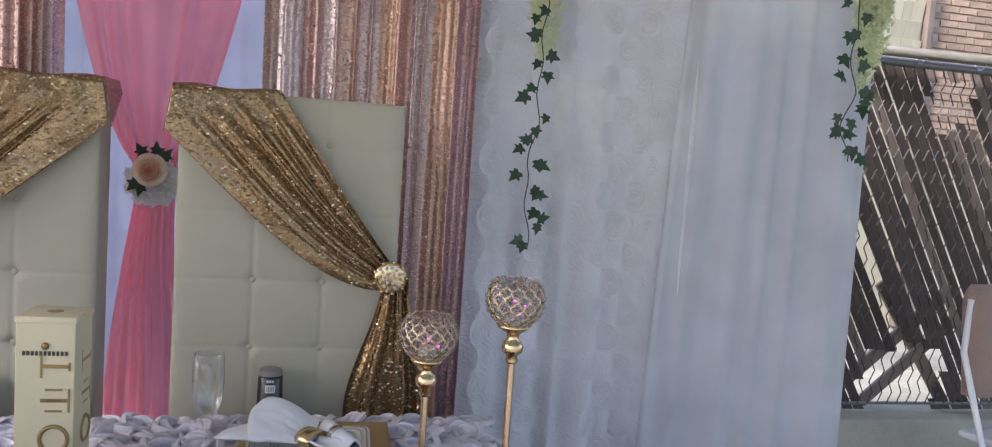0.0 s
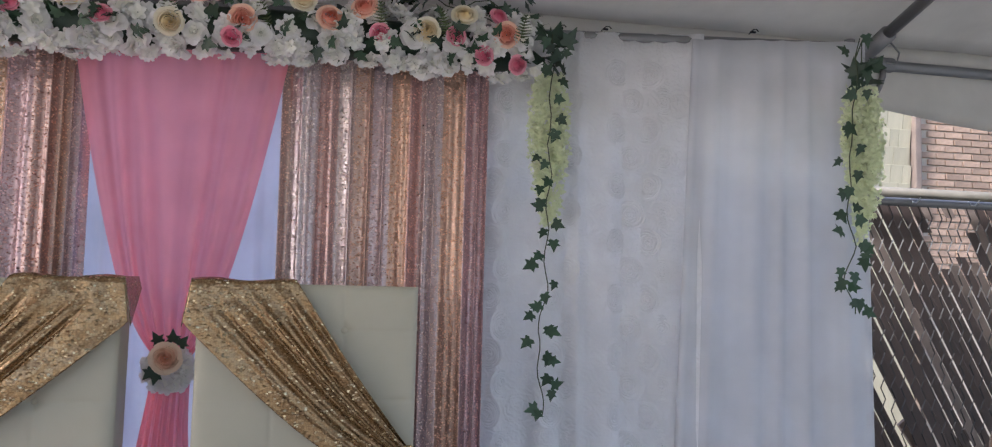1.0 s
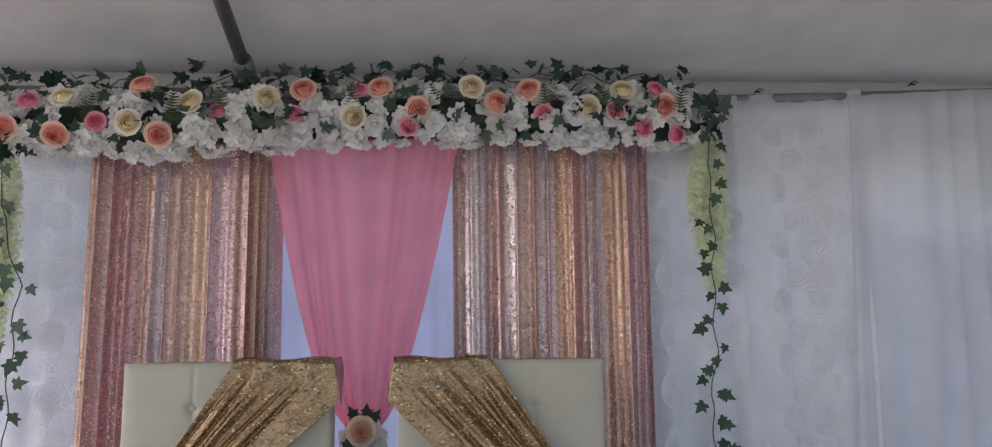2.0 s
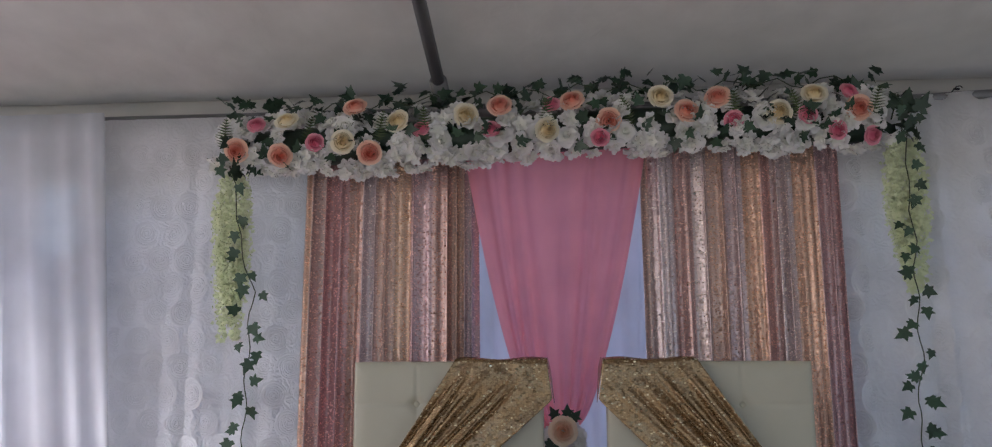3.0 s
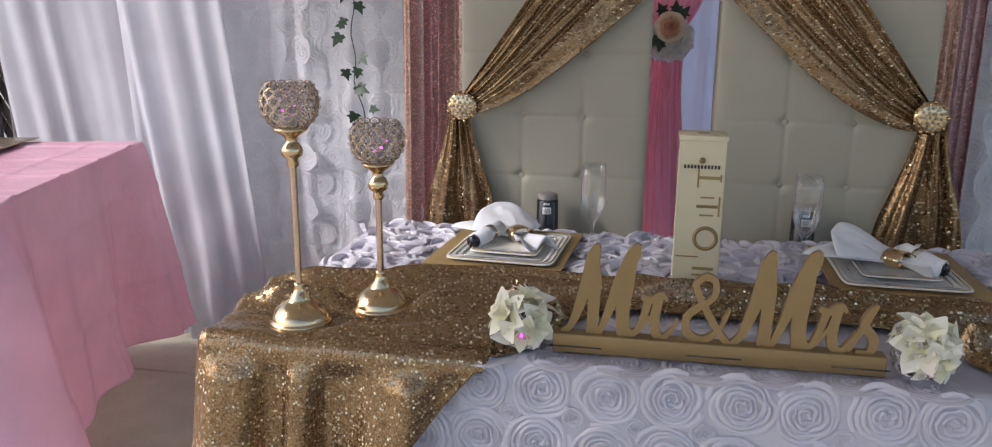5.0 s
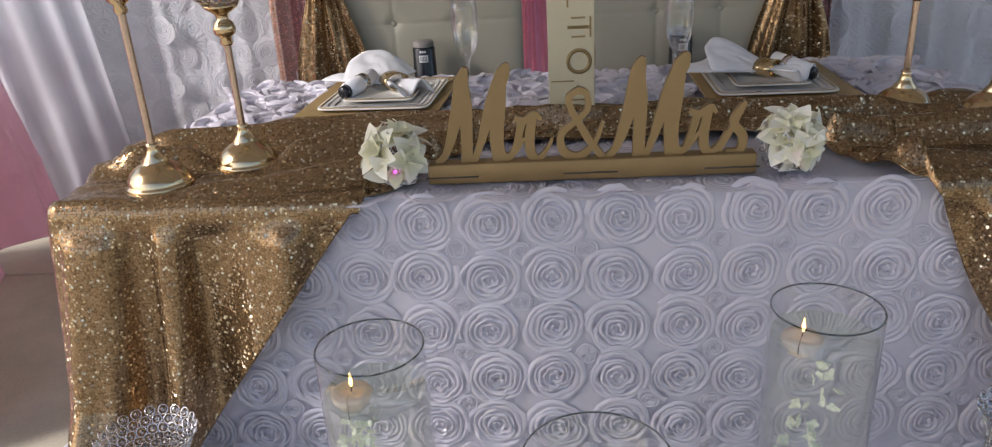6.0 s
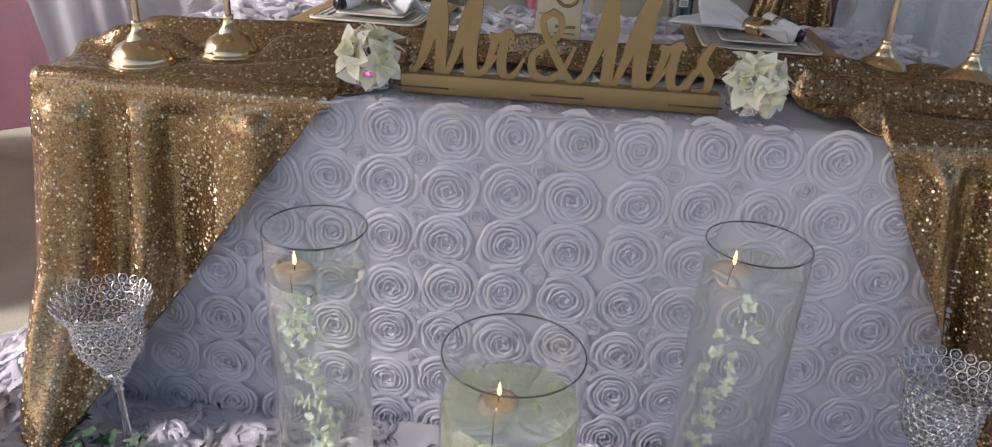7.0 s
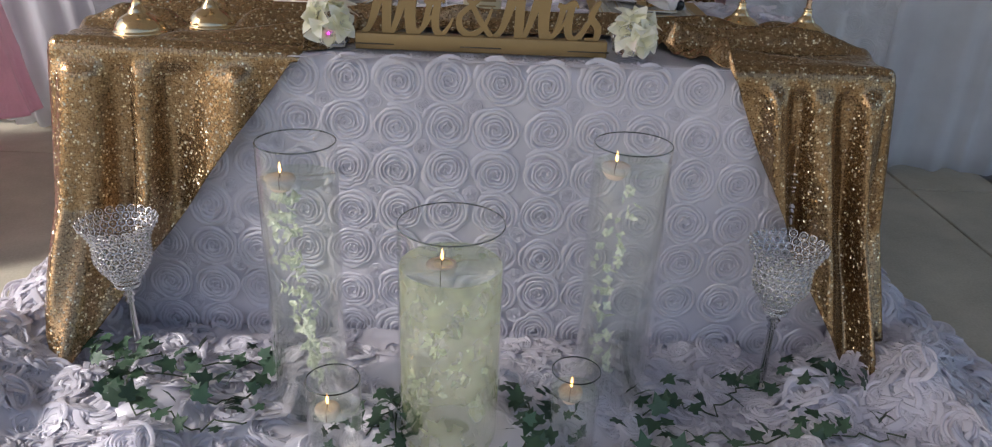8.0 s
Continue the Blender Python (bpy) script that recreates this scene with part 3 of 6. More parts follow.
def curtain(name, x0, x1, z0, z1, base, folds, amp, material, parent, seed, flare=0.0, label="", nv=26, hem=0.0, sweep=0.0, roses=0.0, wild=1.0, bare=(), high=0.25, lean=0.0):
    """A hung cloth in soft folds; base(x) is its line on plan; roses is the spacing of rosettes sewn on it."""
    nu = max(24, folds * 9)

    def fn(u, v):
        lower = 1 - v
        f = u - lean * lower
        ph = 3.6 * wild * nz(f * folds * 0.55, seed, 0.2) + 0.35 * lower * nz(u * 3, seed + 5, v * 1.5)
        w = math.sin(2 * math.pi * folds * f + ph * 2.5) + 0.35 * wild * math.sin(2 * math.pi * folds * 2.3 * f + seed)
        a = amp * (0.45 + 0.75 * lower) * (0.6 + 0.8 * (0.5 + nz(f * 5, seed + 9, 0)))
        x = x0 + (x1 - x0) * u + flare * (u - 0.5) * lower + sweep * (z1 - z0) * lower * (1 - 0.5 * u) + 0.3 * amp * math.cos(2 * math.pi * folds * f + ph * 2.5)
        z = z0 + (z1 - z0) * v + hem * nz(u * 9, seed, 4) * (lower ** 6)
        return (x, base(x) - a * w - 0.02 * lower, z)
    cloth_ob = part(name, sheet(fn, nu, nv), material, parent, label, thick=0.0015)
    if roses:
        rn = random.Random(seed)
        across, down = int((x1 - x0 - 0.02) / roses), int((z1 - z0 - 0.06) / (roses * 0.93))
        for j in range(down):
            for i in range(across):
                u = (i + 0.5 + (0.25 if j % 2 else -0.2)) / across
                v = (j + 0.5) / down
                p = Vector(fn(u, v))
                if p.x > 1.72 or p.z > z1 - 0.06 or i in bare:
                    continue
                du, dv = Vector(fn(u + 0.012, v)) - Vector(fn(u - 0.012, v)), Vector((0, 0, 1))
                out = du.cross(dv).normalized()
                turn = out.to_track_quat("Z", "Y").to_matrix().to_4x4()
                k = roses / 0.117 * rn.uniform(0.94, 1.06)
                placed("rosette", HUNG_ROSETTES[rn.randrange(5)], cloth_ob, Matrix.Translation(p + out * 0.0015) @ turn @ pose(0, 0, 0, 0, 0, rn.uniform(0, 360)) @ Matrix.Diagonal((k, k, high, 1)))
    return cloth_ob


def line_right(x):
    return 1.74 - 0.22 * max(0.0, x - 1.05)


def line_left(x):
    return 1.72


backdrop = thing("backdrop", "event backdrop of white, pink and sequin curtains hung on a pipe", "backdrop")
part("pipe", tube([(-2.95, 1.78, 2.585), (1.05, 1.78, 2.585), (2.45, 1.47, 2.55)], 0.019, 10), M_STEEL, backdrop)
for x, y in ((-2.9, 1.8), (-1.0, 1.8), (1.05, 1.8), (2.4, 1.5)):
    part("upright", tube([(x, y, 0.012), (x, y, 2.585)], 0.02, 10), M_STEEL, backdrop)
    part("base_plate", box((x, y, 0.006), (0.4, 0.4, 0.012), 0.003), M_STEEL, backdrop)
curtain("sheer_curtain", 1.78, 2.42, 0.02, 2.56, line_right, 6, 0.014, M_SHEER, backdrop, 1, wild=0.4, flare=0.10, sweep=-0.02, label="plain white sheer curtain", hem=0.02)
curtain("rosette_curtain", 1.02, 1.84, 0.02, 2.585, lambda x: line_right(x) + 0.02, 5, 0.022, M_ROSECLOTH, backdrop, 2, label="white satin curtain with sewn rosettes", roses=0.108, bare=(1, 3), high=0.42)
curtain("rosette_curtain", -2.0, -1.00, 0.02, 2.59, lambda x: line_left(x) + 0.02, 7, 0.006, M_ROSECLOTH, backdrop, 3, label="white satin curtain with sewn rosettes", roses=0.108, high=0.17)
curtain("sheer_curtain", -3.02, -2.16, 0.02, 2.60, lambda x: line_left(x) - 0.01, 4, 0.013, M_SHEER, backdrop, 4, sweep=0.12, wild=0.7, lean=0.16, label="plain white sheer curtain, loosely gathered", hem=0.03)
curtain("sheer_curtain", -2.34, -1.87, 0.01, 2.60, lambda x: line_left(x) - 0.055, 3, 0.013, M_SHEER, backdrop, 14, sweep=0.12, wild=0.7, lean=0.22, flare=0.18, label="plain white sheer curtain, swept aside", hem=0.03)
curtain("lining_curtain", -0.62, 0.60, 0.02, 2.56, lambda x: 1.77, 9, 0.012, M_LINING, backdrop, 5, label="white lining curtain")
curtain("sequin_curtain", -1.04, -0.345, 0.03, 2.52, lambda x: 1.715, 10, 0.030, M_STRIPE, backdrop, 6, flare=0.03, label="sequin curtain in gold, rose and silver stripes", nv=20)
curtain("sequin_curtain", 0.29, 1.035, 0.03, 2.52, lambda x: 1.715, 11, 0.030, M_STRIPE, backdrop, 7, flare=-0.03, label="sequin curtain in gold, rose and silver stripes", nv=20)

TIE_X, TIE_Z = -0.03, 1.36


def pink(u, v, z0=2.46, z1=0.06):
    z = z0 - (z0 - z1) * v
    if z > TIE_Z:
        k = (z - TIE_Z) / (2.46 - TIE_Z)
        half = 0.06 + 0.302 * (k ** 0.63)
        cx = TIE_X - 0.012 * min(1.0, 5 * k)
    else:
        k = (TIE_Z - z) / TIE_Z
        half = 0.06 + 0.070 * ease(k * 1.6)
        cx = TIE_X - 0.016 * ease(k * 4)
    tight = 1 - min(1.0, (half - 0.06) / 0.25)
    warp = u + 0.05 * nz(u * 5, 3.3, 0.4 * z)
    w = math.sin(2 * math.pi * 6.5 * warp + 3.0 * nz(u * 4, 8.1, z * 0.8)) + 0.6 * math.sin(2 * math.pi * 15 * warp + 4.0 * nz(u * 4, 1.7, z * 0.7)) * (0.4 + nz(u * 6, 4.4, z))
    x = cx + half * (2 * u - 1)
    return (x, 1.665 - (0.008 + 0.006 * tight) * w - 0.03 * math.cos(math.pi * (u - 0.5)) * tight, z)


pink_drape = thing("pink_drape", "pink chiffon drape gathered at its waist by a flower tie", "drape")
part("upper_cloth", sheet(lambda u, v: pink(u, v, 2.46, TIE_Z - 0.01), 132, 34), M_PINK, pink_drape)
part("lower_cloth", sheet(lambda u, v: pink(u, v, TIE_Z - 0.01, 0.06), 132, 30), M_PINK, pink_drape)
part("tie_ribbon", lathe([(0.058, -0.012), (0.064, -0.006), (0.064, 0.006), (0.058, 0.012)], 24, at=(TIE_X, 1.655, TIE_Z)), M_PINK, pink_drape)

# hooks on the backdrop pipe
for x, y in ((1.30, 1.70), (1.47, 1.67), (2.02, 1.55), (-2.2, 1.76), (-2.62, 1.76)):
    h = thing("hook", "small dark metal clip on the backdrop pipe", "clip", (x, y, 2.60), "clips on the pipe")
    h.matrix_basis = h.matrix_basis @ Matrix.Scale(0.55, 4)
    part("wire", tube([(-0.03, 0, -0.02), (0, -0.012, 0.012), (0.03, 0, 0.02), (0.045, 0, 0.005)], 0.004, 6), M_BLACK, h)
    part("jaw", box((0, -0.006, -0.004), (0.04, 0.012, 0.014), 0.003), M_BLACK, h)


# ---- throne chairs ----
CH_Y, CH_TOP = 1.20, 1.60


def chair(x0, x1):
    c = (x0 + x1) / 2
    ch = thing("throne_chair", "tall cream leatherette throne chair with button-tufted back", "chair", (c, CH_Y, 0), "throne chairs")
    half = (x1 - x0) / 2
    cols = (-0.098, 0.098)
    rows = (0.88, 1.075, 1.27, 1.47)

    def face(u, v):
        x, z = -half + 2 * half * u, 0.42 + (CH_TOP - 0.42) * v
        puff = 0.012
        dx = min(abs(x - k) for k in cols)
        dz = min(abs(z - k) for k in rows)
        d = -0.0022 * math.exp(-(dx / 0.006) ** 2) - 0.0022 * math.exp(-(dz / 0.006) ** 2)
        d -= 0.009 * math.exp(-((dx / 0.020) ** 2 + (dz / 0.020) ** 2))
        edge = min(half - abs(x), CH_TOP - z, 0.05) / 0.05
        y = -puff * math.sqrt(max(0.0, 1 - (1 - edge) ** 2)) - d
        return (x, y, z)
    front = sheet(face, 120, 200)
    part("backrest_pad", front, M_LEATHER, ch)
    part("backrest", box((0, 0.062, (CH_TOP + 0.3) / 2), (2 * half, 0.124, CH_TOP - 0.3), 0.018), M_LEATHER, ch)
    part("seat", box((0, -0.26, 0.41), (2 * half - 0.06, 0.48, 0.14), 0.03), M_LEATHER, ch)
    for sx in (-1, 1):
        for sy in (-0.45, 0.08):
            part("leg", lathe([(0.0, 0.0), (0.018, 0.0), (0.028, 0.34), (0.0, 0.34)], 12, at=(sx * (half - 0.06), sy, 0.0)), M_GOLD, ch)
    bt = mesh_of("button", lathe([(0.013, 0), (0.011, 0.006), (0.006, 0.009), (0.0, 0.01)], 12), M_LEATHER)
    for x in cols:
        for z in rows:
            placed("button", bt, ch, pose(x, 0.004, z, 90))
    return ch


CHAIRS = ((-0.685, -0.085), (0.115, 0.735))
for a, b in CHAIRS:
    chair(a, b)


def sash(x_in, x_out, hang, s):
    """A sequin cloth laid over the inner top corner, drawn to a brooch at the outer side and left to hang."""
    sa = thing("chair_sash", "gold sequin sash across the chair back, pinned with a brooch", "sash", (0, CH_Y, 0), "chair sashes")
    top_a, top_b = x_in - s * 0.012, x_in + s * 0.27
    bz = 1.105

    def upper(u, v):
        # v 0: behind the top edge; v 1: brooch
        if v < 0.12:
            k = v / 0.12
            return (top_a + (top_b - top_a) * u, 0.13 - 0.145 * k, CH_TOP + 0.012 + 0.004 * math.sin(9 * u) - 0.06 * (1 - k) ** 2)
        k = (v - 0.12) / 0.88
        fall = 0.16 * (1 - u)
        ax = top_a + (top_b - top_a) * u
        az = CH_TOP + 0.012 - 0.125 * (1 - u) ** 1.3 * min(1.0, k / max(0.001, fall))
        px, pz = x_out + s * 0.012, bz + 0.05 * (u - 0.5)
        e = max(0.0, (k - fall) / (1 - fall))
        x = ax + (px - ax) * e - s * 0.018 * (1 - u) * min(1.0, k / max(0.001, fall)) * (1 - e)
        z = az + (pz - az) * e - hang * math.sin(math.pi * min(1.0, e) ** 1.5) ** 0.65 * (1 - u) ** 1.3 - 0.012 * math.sin(math.pi * e) * u
        gather = ease(k * 1.4)
        win = ease((u - 0.10) / 0.3) * ease((k - 0.05) / 0.25)
        wu = u + 0.10 * nz(u * 5, k * 1.2, s)
        w = (0.011 * math.sin(2 * math.pi * 4.5 * wu) + 0.005 * math.sin(2 * math.pi * 11 * wu + 3 * nz(u * 6, k * 2, s + 2))) * win * (1 - 0.45 * k) + 0.006 * nz(u * 5, k * 5, s)
        return (x, -0.034 - 0.014 * gather + w - 0.02 * math.sin(math.pi * k), z)

    def lower(u, v):
        half = 0.036 + 0.088 * ease(v * 1.5)
        cx = x_out + s * 0.02 - s * 0.012 * v
        w = math.sin(2 * math.pi * 2.6 * (u + 0.16 * nz(u * 4, v, s)) + 0.8 + 2 * nz(u * 3, v * 2, s + 4)) * (0.010 + 0.01 * v) + 0.004 * math.sin(40 * u + 3 * nz(u * 5, v * 2, s))
        return (cx + half * (2 * u - 1), -0.042 + w, bz - (bz - 0.50) * v)
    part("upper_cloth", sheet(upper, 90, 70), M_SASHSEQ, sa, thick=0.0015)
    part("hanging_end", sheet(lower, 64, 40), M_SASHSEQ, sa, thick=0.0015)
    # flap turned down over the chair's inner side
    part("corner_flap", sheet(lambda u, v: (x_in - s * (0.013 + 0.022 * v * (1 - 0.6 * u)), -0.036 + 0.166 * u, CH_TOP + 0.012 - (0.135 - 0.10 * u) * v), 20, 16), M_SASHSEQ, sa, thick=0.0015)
    br = part("brooch", lathe([(0.0, 0), (0.038, 0.0), (0.040, 0.005), (0.030, 0.009), (0.0, 0.011)], 20), M_GOLD, sa, "gold brooch set with pearls and crystals")
    br.matrix_basis = pose(x_out, -0.068, bz, 90) @ Matrix.Scale(1.22, 4)
    bead, rim = bmesh.new(), bmesh.new()
    for k, (r, n, z) in enumerate(((0.0, 1, 0.018), (0.012, 6, 0.015), (0.024, 12, 0.011))):
        for i in range(n):
            th = 2 * math.pi * i / n + k
            ball((r * math.cos(th), r * math.sin(th), z), 0.0050, bead)
    for i in range(18):
        th = 2 * math.pi * i / 18
        rr = 0.032 if i % 2 else 0.038
        ball((rr * math.cos(th), rr * math.sin(th), 0.008), 0.0046, rim)
    part("pearl_setting", bead, M_PEARL, br, "pearls and crystals")["kind"] = "stuff"
    part("bead_rim", rim, M_GOLD, br)["kind"] = "stuff"


sash(CHAIRS[0][1], -0.668, 0.065, -1)
sash(CHAIRS[1][0], 0.712, 0.095, 1)

# ---- sweetheart table ----
TX0, TX1, TY1, TZ = -0.88, 0.935, 0.90, 0.75
table = thing("table", "long folding banquet table hidden under its cloths", "table", ((TX0 + TX1) / 2, TY1 / 2, 0))
part("tabletop", box((0, 0, TZ - 0.02), (TX1 - TX0 - 0.02, TY1 - 0.02, 0.03), 0.005), M_WHITEPAINT, table)
for sx in (-1, 1):
    for sy in (-1, 1):
        part("leg", tube([(sx * 0.75, sy * 0.33, 0), (sx * 0.75, sy * 0.33, TZ - 0.035)], 0.014, 8), M_STEEL, table)


tablecloth = thing("tablecloth", "white satin tablecloth covered in ribbon rosettes, spilling over the floor", "tablecloth")
rnd = random.Random(11)


def skirt(u, v):
    """Front and sides of the cloth, from one back corner round to the other; v 0 at the top."""
    cx0, cx1 = TX0 - 0.015, TX1 + 0.015
    length = (TY1, cx1 - cx0, TY1)
    s = u * sum(length)
    out = 0.03 * v + 0.012 * v * math.sin(s * 9 + 1.5 * nz(s * 2, 0, 1))
    z = TZ + 0.003 - (TZ - 0.03) * v
    if s < length[0]:
        return (cx0 - out, TY1 - s, z)
    if s < length[0] + length[1]:
        return (cx0 + s - length[0], -0.012 - 0.4 * out, z)
    return (cx1 + out, s - length[0] - length[1], z)


part("skirt", sheet(skirt, 200, 16), M_SATIN, tablecloth, thick=0.002)
part("top_cloth", sheet(lambda u, v: (TX0 - 0.015 + (TX1 - TX0 + 0.03) * u, -0.012 + (TY1 + 0.012) * v, TZ + 0.004 + 0.002 * nz(u * 20, v * 9, 0)), 60, 30), M_SATIN, tablecloth, thick=0.002)
back_skirt = sheet(lambda u, v: (TX0 - 0.015 + (TX1 - TX0 + 0.03) * u, TY1 + 0.004 + 0.02 * v * math.sin(30 * u), TZ + 0.003 - (TZ - 0.03) * v), 60, 6)
part("back_skirt", back_skirt, M_SATIN, tablecloth, thick=0.002)


def puddle_height(x, y):
    """The cloth that lies gathered on the floor round the table's foot."""
    h = 0.05 + 0.07 * nz(x * 2.8, y * 2.8, 5) + 0.06 * nz(x * 8, y * 8, 2) + 0.030 * (0.5 - abs(nz(x * 14, y * 14, 8)))
    side = max(0.0, max(TX0 - x, x - TX1)) / 0.35
    h += 0.08 * math.exp(-((side - 0.45) / 0.3) ** 2) * (1 if side > 0 else 0)
    if side == 0:
        h *= 0.5 + 0.5 * ease((-y - 0.08) / 0.25)
    return max(0.012, h)


def puddle(u, v):
    th = math.pi * (1.0 + u)  # round the front from the left side to the right
    cx = (TX0 + TX1) / 2
    inner = (cx + (TX1 - cx) * max(-1, min(1, 1.45 * math.cos(th))), 0.03 if abs(1.45 * math.cos(th)) < 1 else 0.6 * (abs(1.45 * math.cos(th)) - 1))
    rim = 1 + 0.05 * nz(u * 16, 1, 7) + 0.03 * nz(u * 40, 1, 3)
    outer = (cx + 0.02 + 1.31 * rim * math.copysign(abs(math.cos(th)) ** 0.45, math.cos(th)), 0.22 - 1.02 * rim * abs(math.sin(th)) ** 0.55)
    x, y = inner[0] + (outer[0] - inner[0]) * v, inner[1] + (outer[1] - inner[1]) * v
    return (x, y, puddle_height(x, y) * (1 - 0.8 * ease((v - 0.8) / 0.2)) + 0.003)


part("floor_cloth", sheet(puddle, 380, 80), M_SATIN, tablecloth, "gathered cloth lying on the floor", thick=0.002)
for j in range(7):
    for i in range(16):
        x, z = TX0 + 0.04 + 0.117 * i, TZ - 0.045 - 0.109 * j
        if x > TX1 - 0.01:
            continue
        out = 0.013 + 0.4 * 0.042 * (TZ - z) / TZ
        placed("rosette", ROSETTES[rnd.randrange(7)], tablecloth, pose(x + rnd.uniform(-0.006, 0.006), -out - 0.002, z + rnd.uniform(-0.006, 0.006), 90, 0, 0) @ pose(0, 0, 0, 0, 0, rnd.uniform(0, 360)) @ Matrix.Diagonal((0.99, 0.99, 0.48, 1)))
        if j and rnd.random() < 0.75:
            placed("rosette", ROSETTES[rnd.randrange(7)], tablecloth, pose(x + 0.058, -out - 0.002, z + 0.055 + rnd.uniform(-0.006, 0.006), 90, 0, 0) @ pose(0, 0, 0, 0, 0, 90 * i) @ Matrix.Diagonal((0.36, 0.36, 0.2, 1)))
for j in range(8):
    for i in range(23):
        x, y = TX0 + 0.03 + 0.083 * i + (0.04 if j % 2 else 0), 0.34 + 0.078 * j
        if y < 0.40 + 0.15 * ease((x + 0.94) / 0.5) - 0.05 * ease((x - 0.6) / 0.4) or x > TX1:
            continue
        if any(abs(x - cx) < 0.17 and abs(y - cy) < 0.215 for cx, cy in ((-0.435, 0.655), (0.522, 0.64))):
            continue
        placed("ruffle", RUFFLES[rnd.randrange(7)], tablecloth, pose(x + rnd.uniform(-0.01, 0.01), y + rnd.uniform(-0.01, 0.01), TZ + 0.005, rnd.uniform(-14, 14), rnd.uniform(-14, 14), rnd.uniform(0, 360)) @ Matrix.Diagonal((0.85, 0.85, 1.1, 1)))
for j in range(3):
    for i in range(j, 7 - j):
        placed("rosette", ROSETTES[rnd.randrange(7)], tablecloth, pose(-0.36 + 0.128 * i, 0.015 + 0.125 * j, TZ + 0.004, 0, 0, rnd.uniform(0, 360)) @ Matrix.Diagonal((1.05, 1.05, 0.32 if j == 0 else 0.6, 1)))
for x in (TX0 - 0.03, TX1 + 0.03):
    for j in range(5):
        for i in range(4):
            side = -1 if x < 0 else 1
            placed("rosette", ROSETTES[rnd.randrange(7)], tablecloth, pose(x + side * 0.025 * j / 5, 0.52 + 0.11 * i, TZ - 0.08 - 0.125 * j, 90, 0, 90 * side))
all_verts, all_faces, near = [], [], 0
shapes = [(np.array([v.co for v in me.vertices]), [tuple(f.vertices) for f in me.polygons]) for me in RUFFLES + ROSETTES]
for k in range(1900):
    u, v = rnd.random(), rnd.uniform(0.04, 0.97)
    x, y, z = puddle(u, v)
    if y > -0.05 and TX0 - 0.02 < x < TX1 + 0.02:
        continue
    e = 0.03
    gx, gy = (puddle_height(x + e, y) - puddle_height(x - e, y)) / (2 * e), (puddle_height(x, y + e) - puddle_height(x, y - e)) / (2 * e)
    tilt = Vector((-gx, -gy, 1)).to_track_quat("Z", "Y").to_matrix().to_4x4()
    m = Matrix.Translation((x, y, z - 0.002)) @ tilt @ pose(0, 0, 0, rnd.uniform(-16, 16), rnd.uniform(-16, 16), rnd.uniform(0, 360)) @ Matrix.Diagonal((*(rnd.uniform(0.5, 0.9),) * 2, rnd.uniform(0.4, 0.75), 1))
    kind = rnd.randrange(14)
    if near < 190 and -0.75 < y < -0.12 and abs(x) < 1.1:
        placed("ruffle", (RUFFLES + ROSETTES)[kind], tablecloth, m)
        near += 1
        continue
    vs, fs = shapes[kind]
    mm = np.array(m)
    base = len(all_verts)
    all_verts.extend(map(tuple, vs @ mm[:3, :3].T + mm[:3, 3]))
    all_faces.extend(tuple(i + base for i in f) for f in fs)
floor_me = bpy.data.meshes.new("floor_ruffle")
floor_me.from_pydata(all_verts, [], all_faces)
floor_me.materials.append(M_SATIN)
floor_me.polygons.foreach_set("use_smooth", [True] * len(floor_me.polygons))
part("floor_ruffle", floor_me, None, tablecloth, "crumpled satin ruffles on the floor")["kind"] = "stuff"

# gold sequin overlay
overlay = thing("table_overlay", "gold sequin overlay swept back like curtains on the table", "table overlay")


IN_L, IN_R = -0.355, 0.615


def overlay_back(x):
    return 0.33 + 0.17 * ease((x + 0.94) / 0.5) - 0.05 * ease((x - 0.6) / 0.4) + 0.012 * math.sin(9 * x)


def overlay_hem(x):
    """Height of the lower edge where the cloth hangs down the front; above the top where it does not reach the edge."""
    if x < IN_L:
        u = (x - (TX0 - 0.03)) / (IN_L - TX0 + 0.03)
        return 0.14 - 0.085 * ease(u / 0.16) if u < 0.16 else 0.055 + 0.71 * ((u - 0.16) / 0.84) ** 0.95
    u = (TX1 + 0.03 - x) / (TX1 + 0.03 - IN_R)
    return 0.14 - 0.085 * ease(u / 0.2) if u < 0.2 else 0.055 + 0.71 * ((u - 0.2) / 0.8) ** 1.15


STANDS = ((-0.752, 0.055), (-0.620, 0.165), (0.880, 0.300), (0.728, 0.365))


def folded(x, y):
    """Drawn-in folds that fan out from the middle of the table to its ends."""
    reach = abs(x - 0.05)
    w = (y - 0.24) / (0.30 + 0.42 * reach)
    a = 0.5 + 0.5 * math.sin(2 * math.pi * (4.2 * w + 0.55 * nz(x * 1.6, y * 2.5, 3)))
    b = 0.5 + 0.5 * math.sin(2 * math.pi * (7.5 * w + 0.8 * nz(x * 2.3, y * 3, 9)) + 1)
    calm = 1.0
    for sx, sy in STANDS:
        calm *= 1 - math.exp(-(((x - sx) ** 2 + (y - sy) ** 2) / 0.085 ** 2) ** 2)
    return (0.050 * a ** 3 + 0.010 * b ** 3) * (0.45 + 0.55 * ease((0.44 - y) / 0.16)) * calm + 0.004 * nz(x * 9, y * 9, 2)


ROUND = 0.028
TOPZ = TZ + 0.022


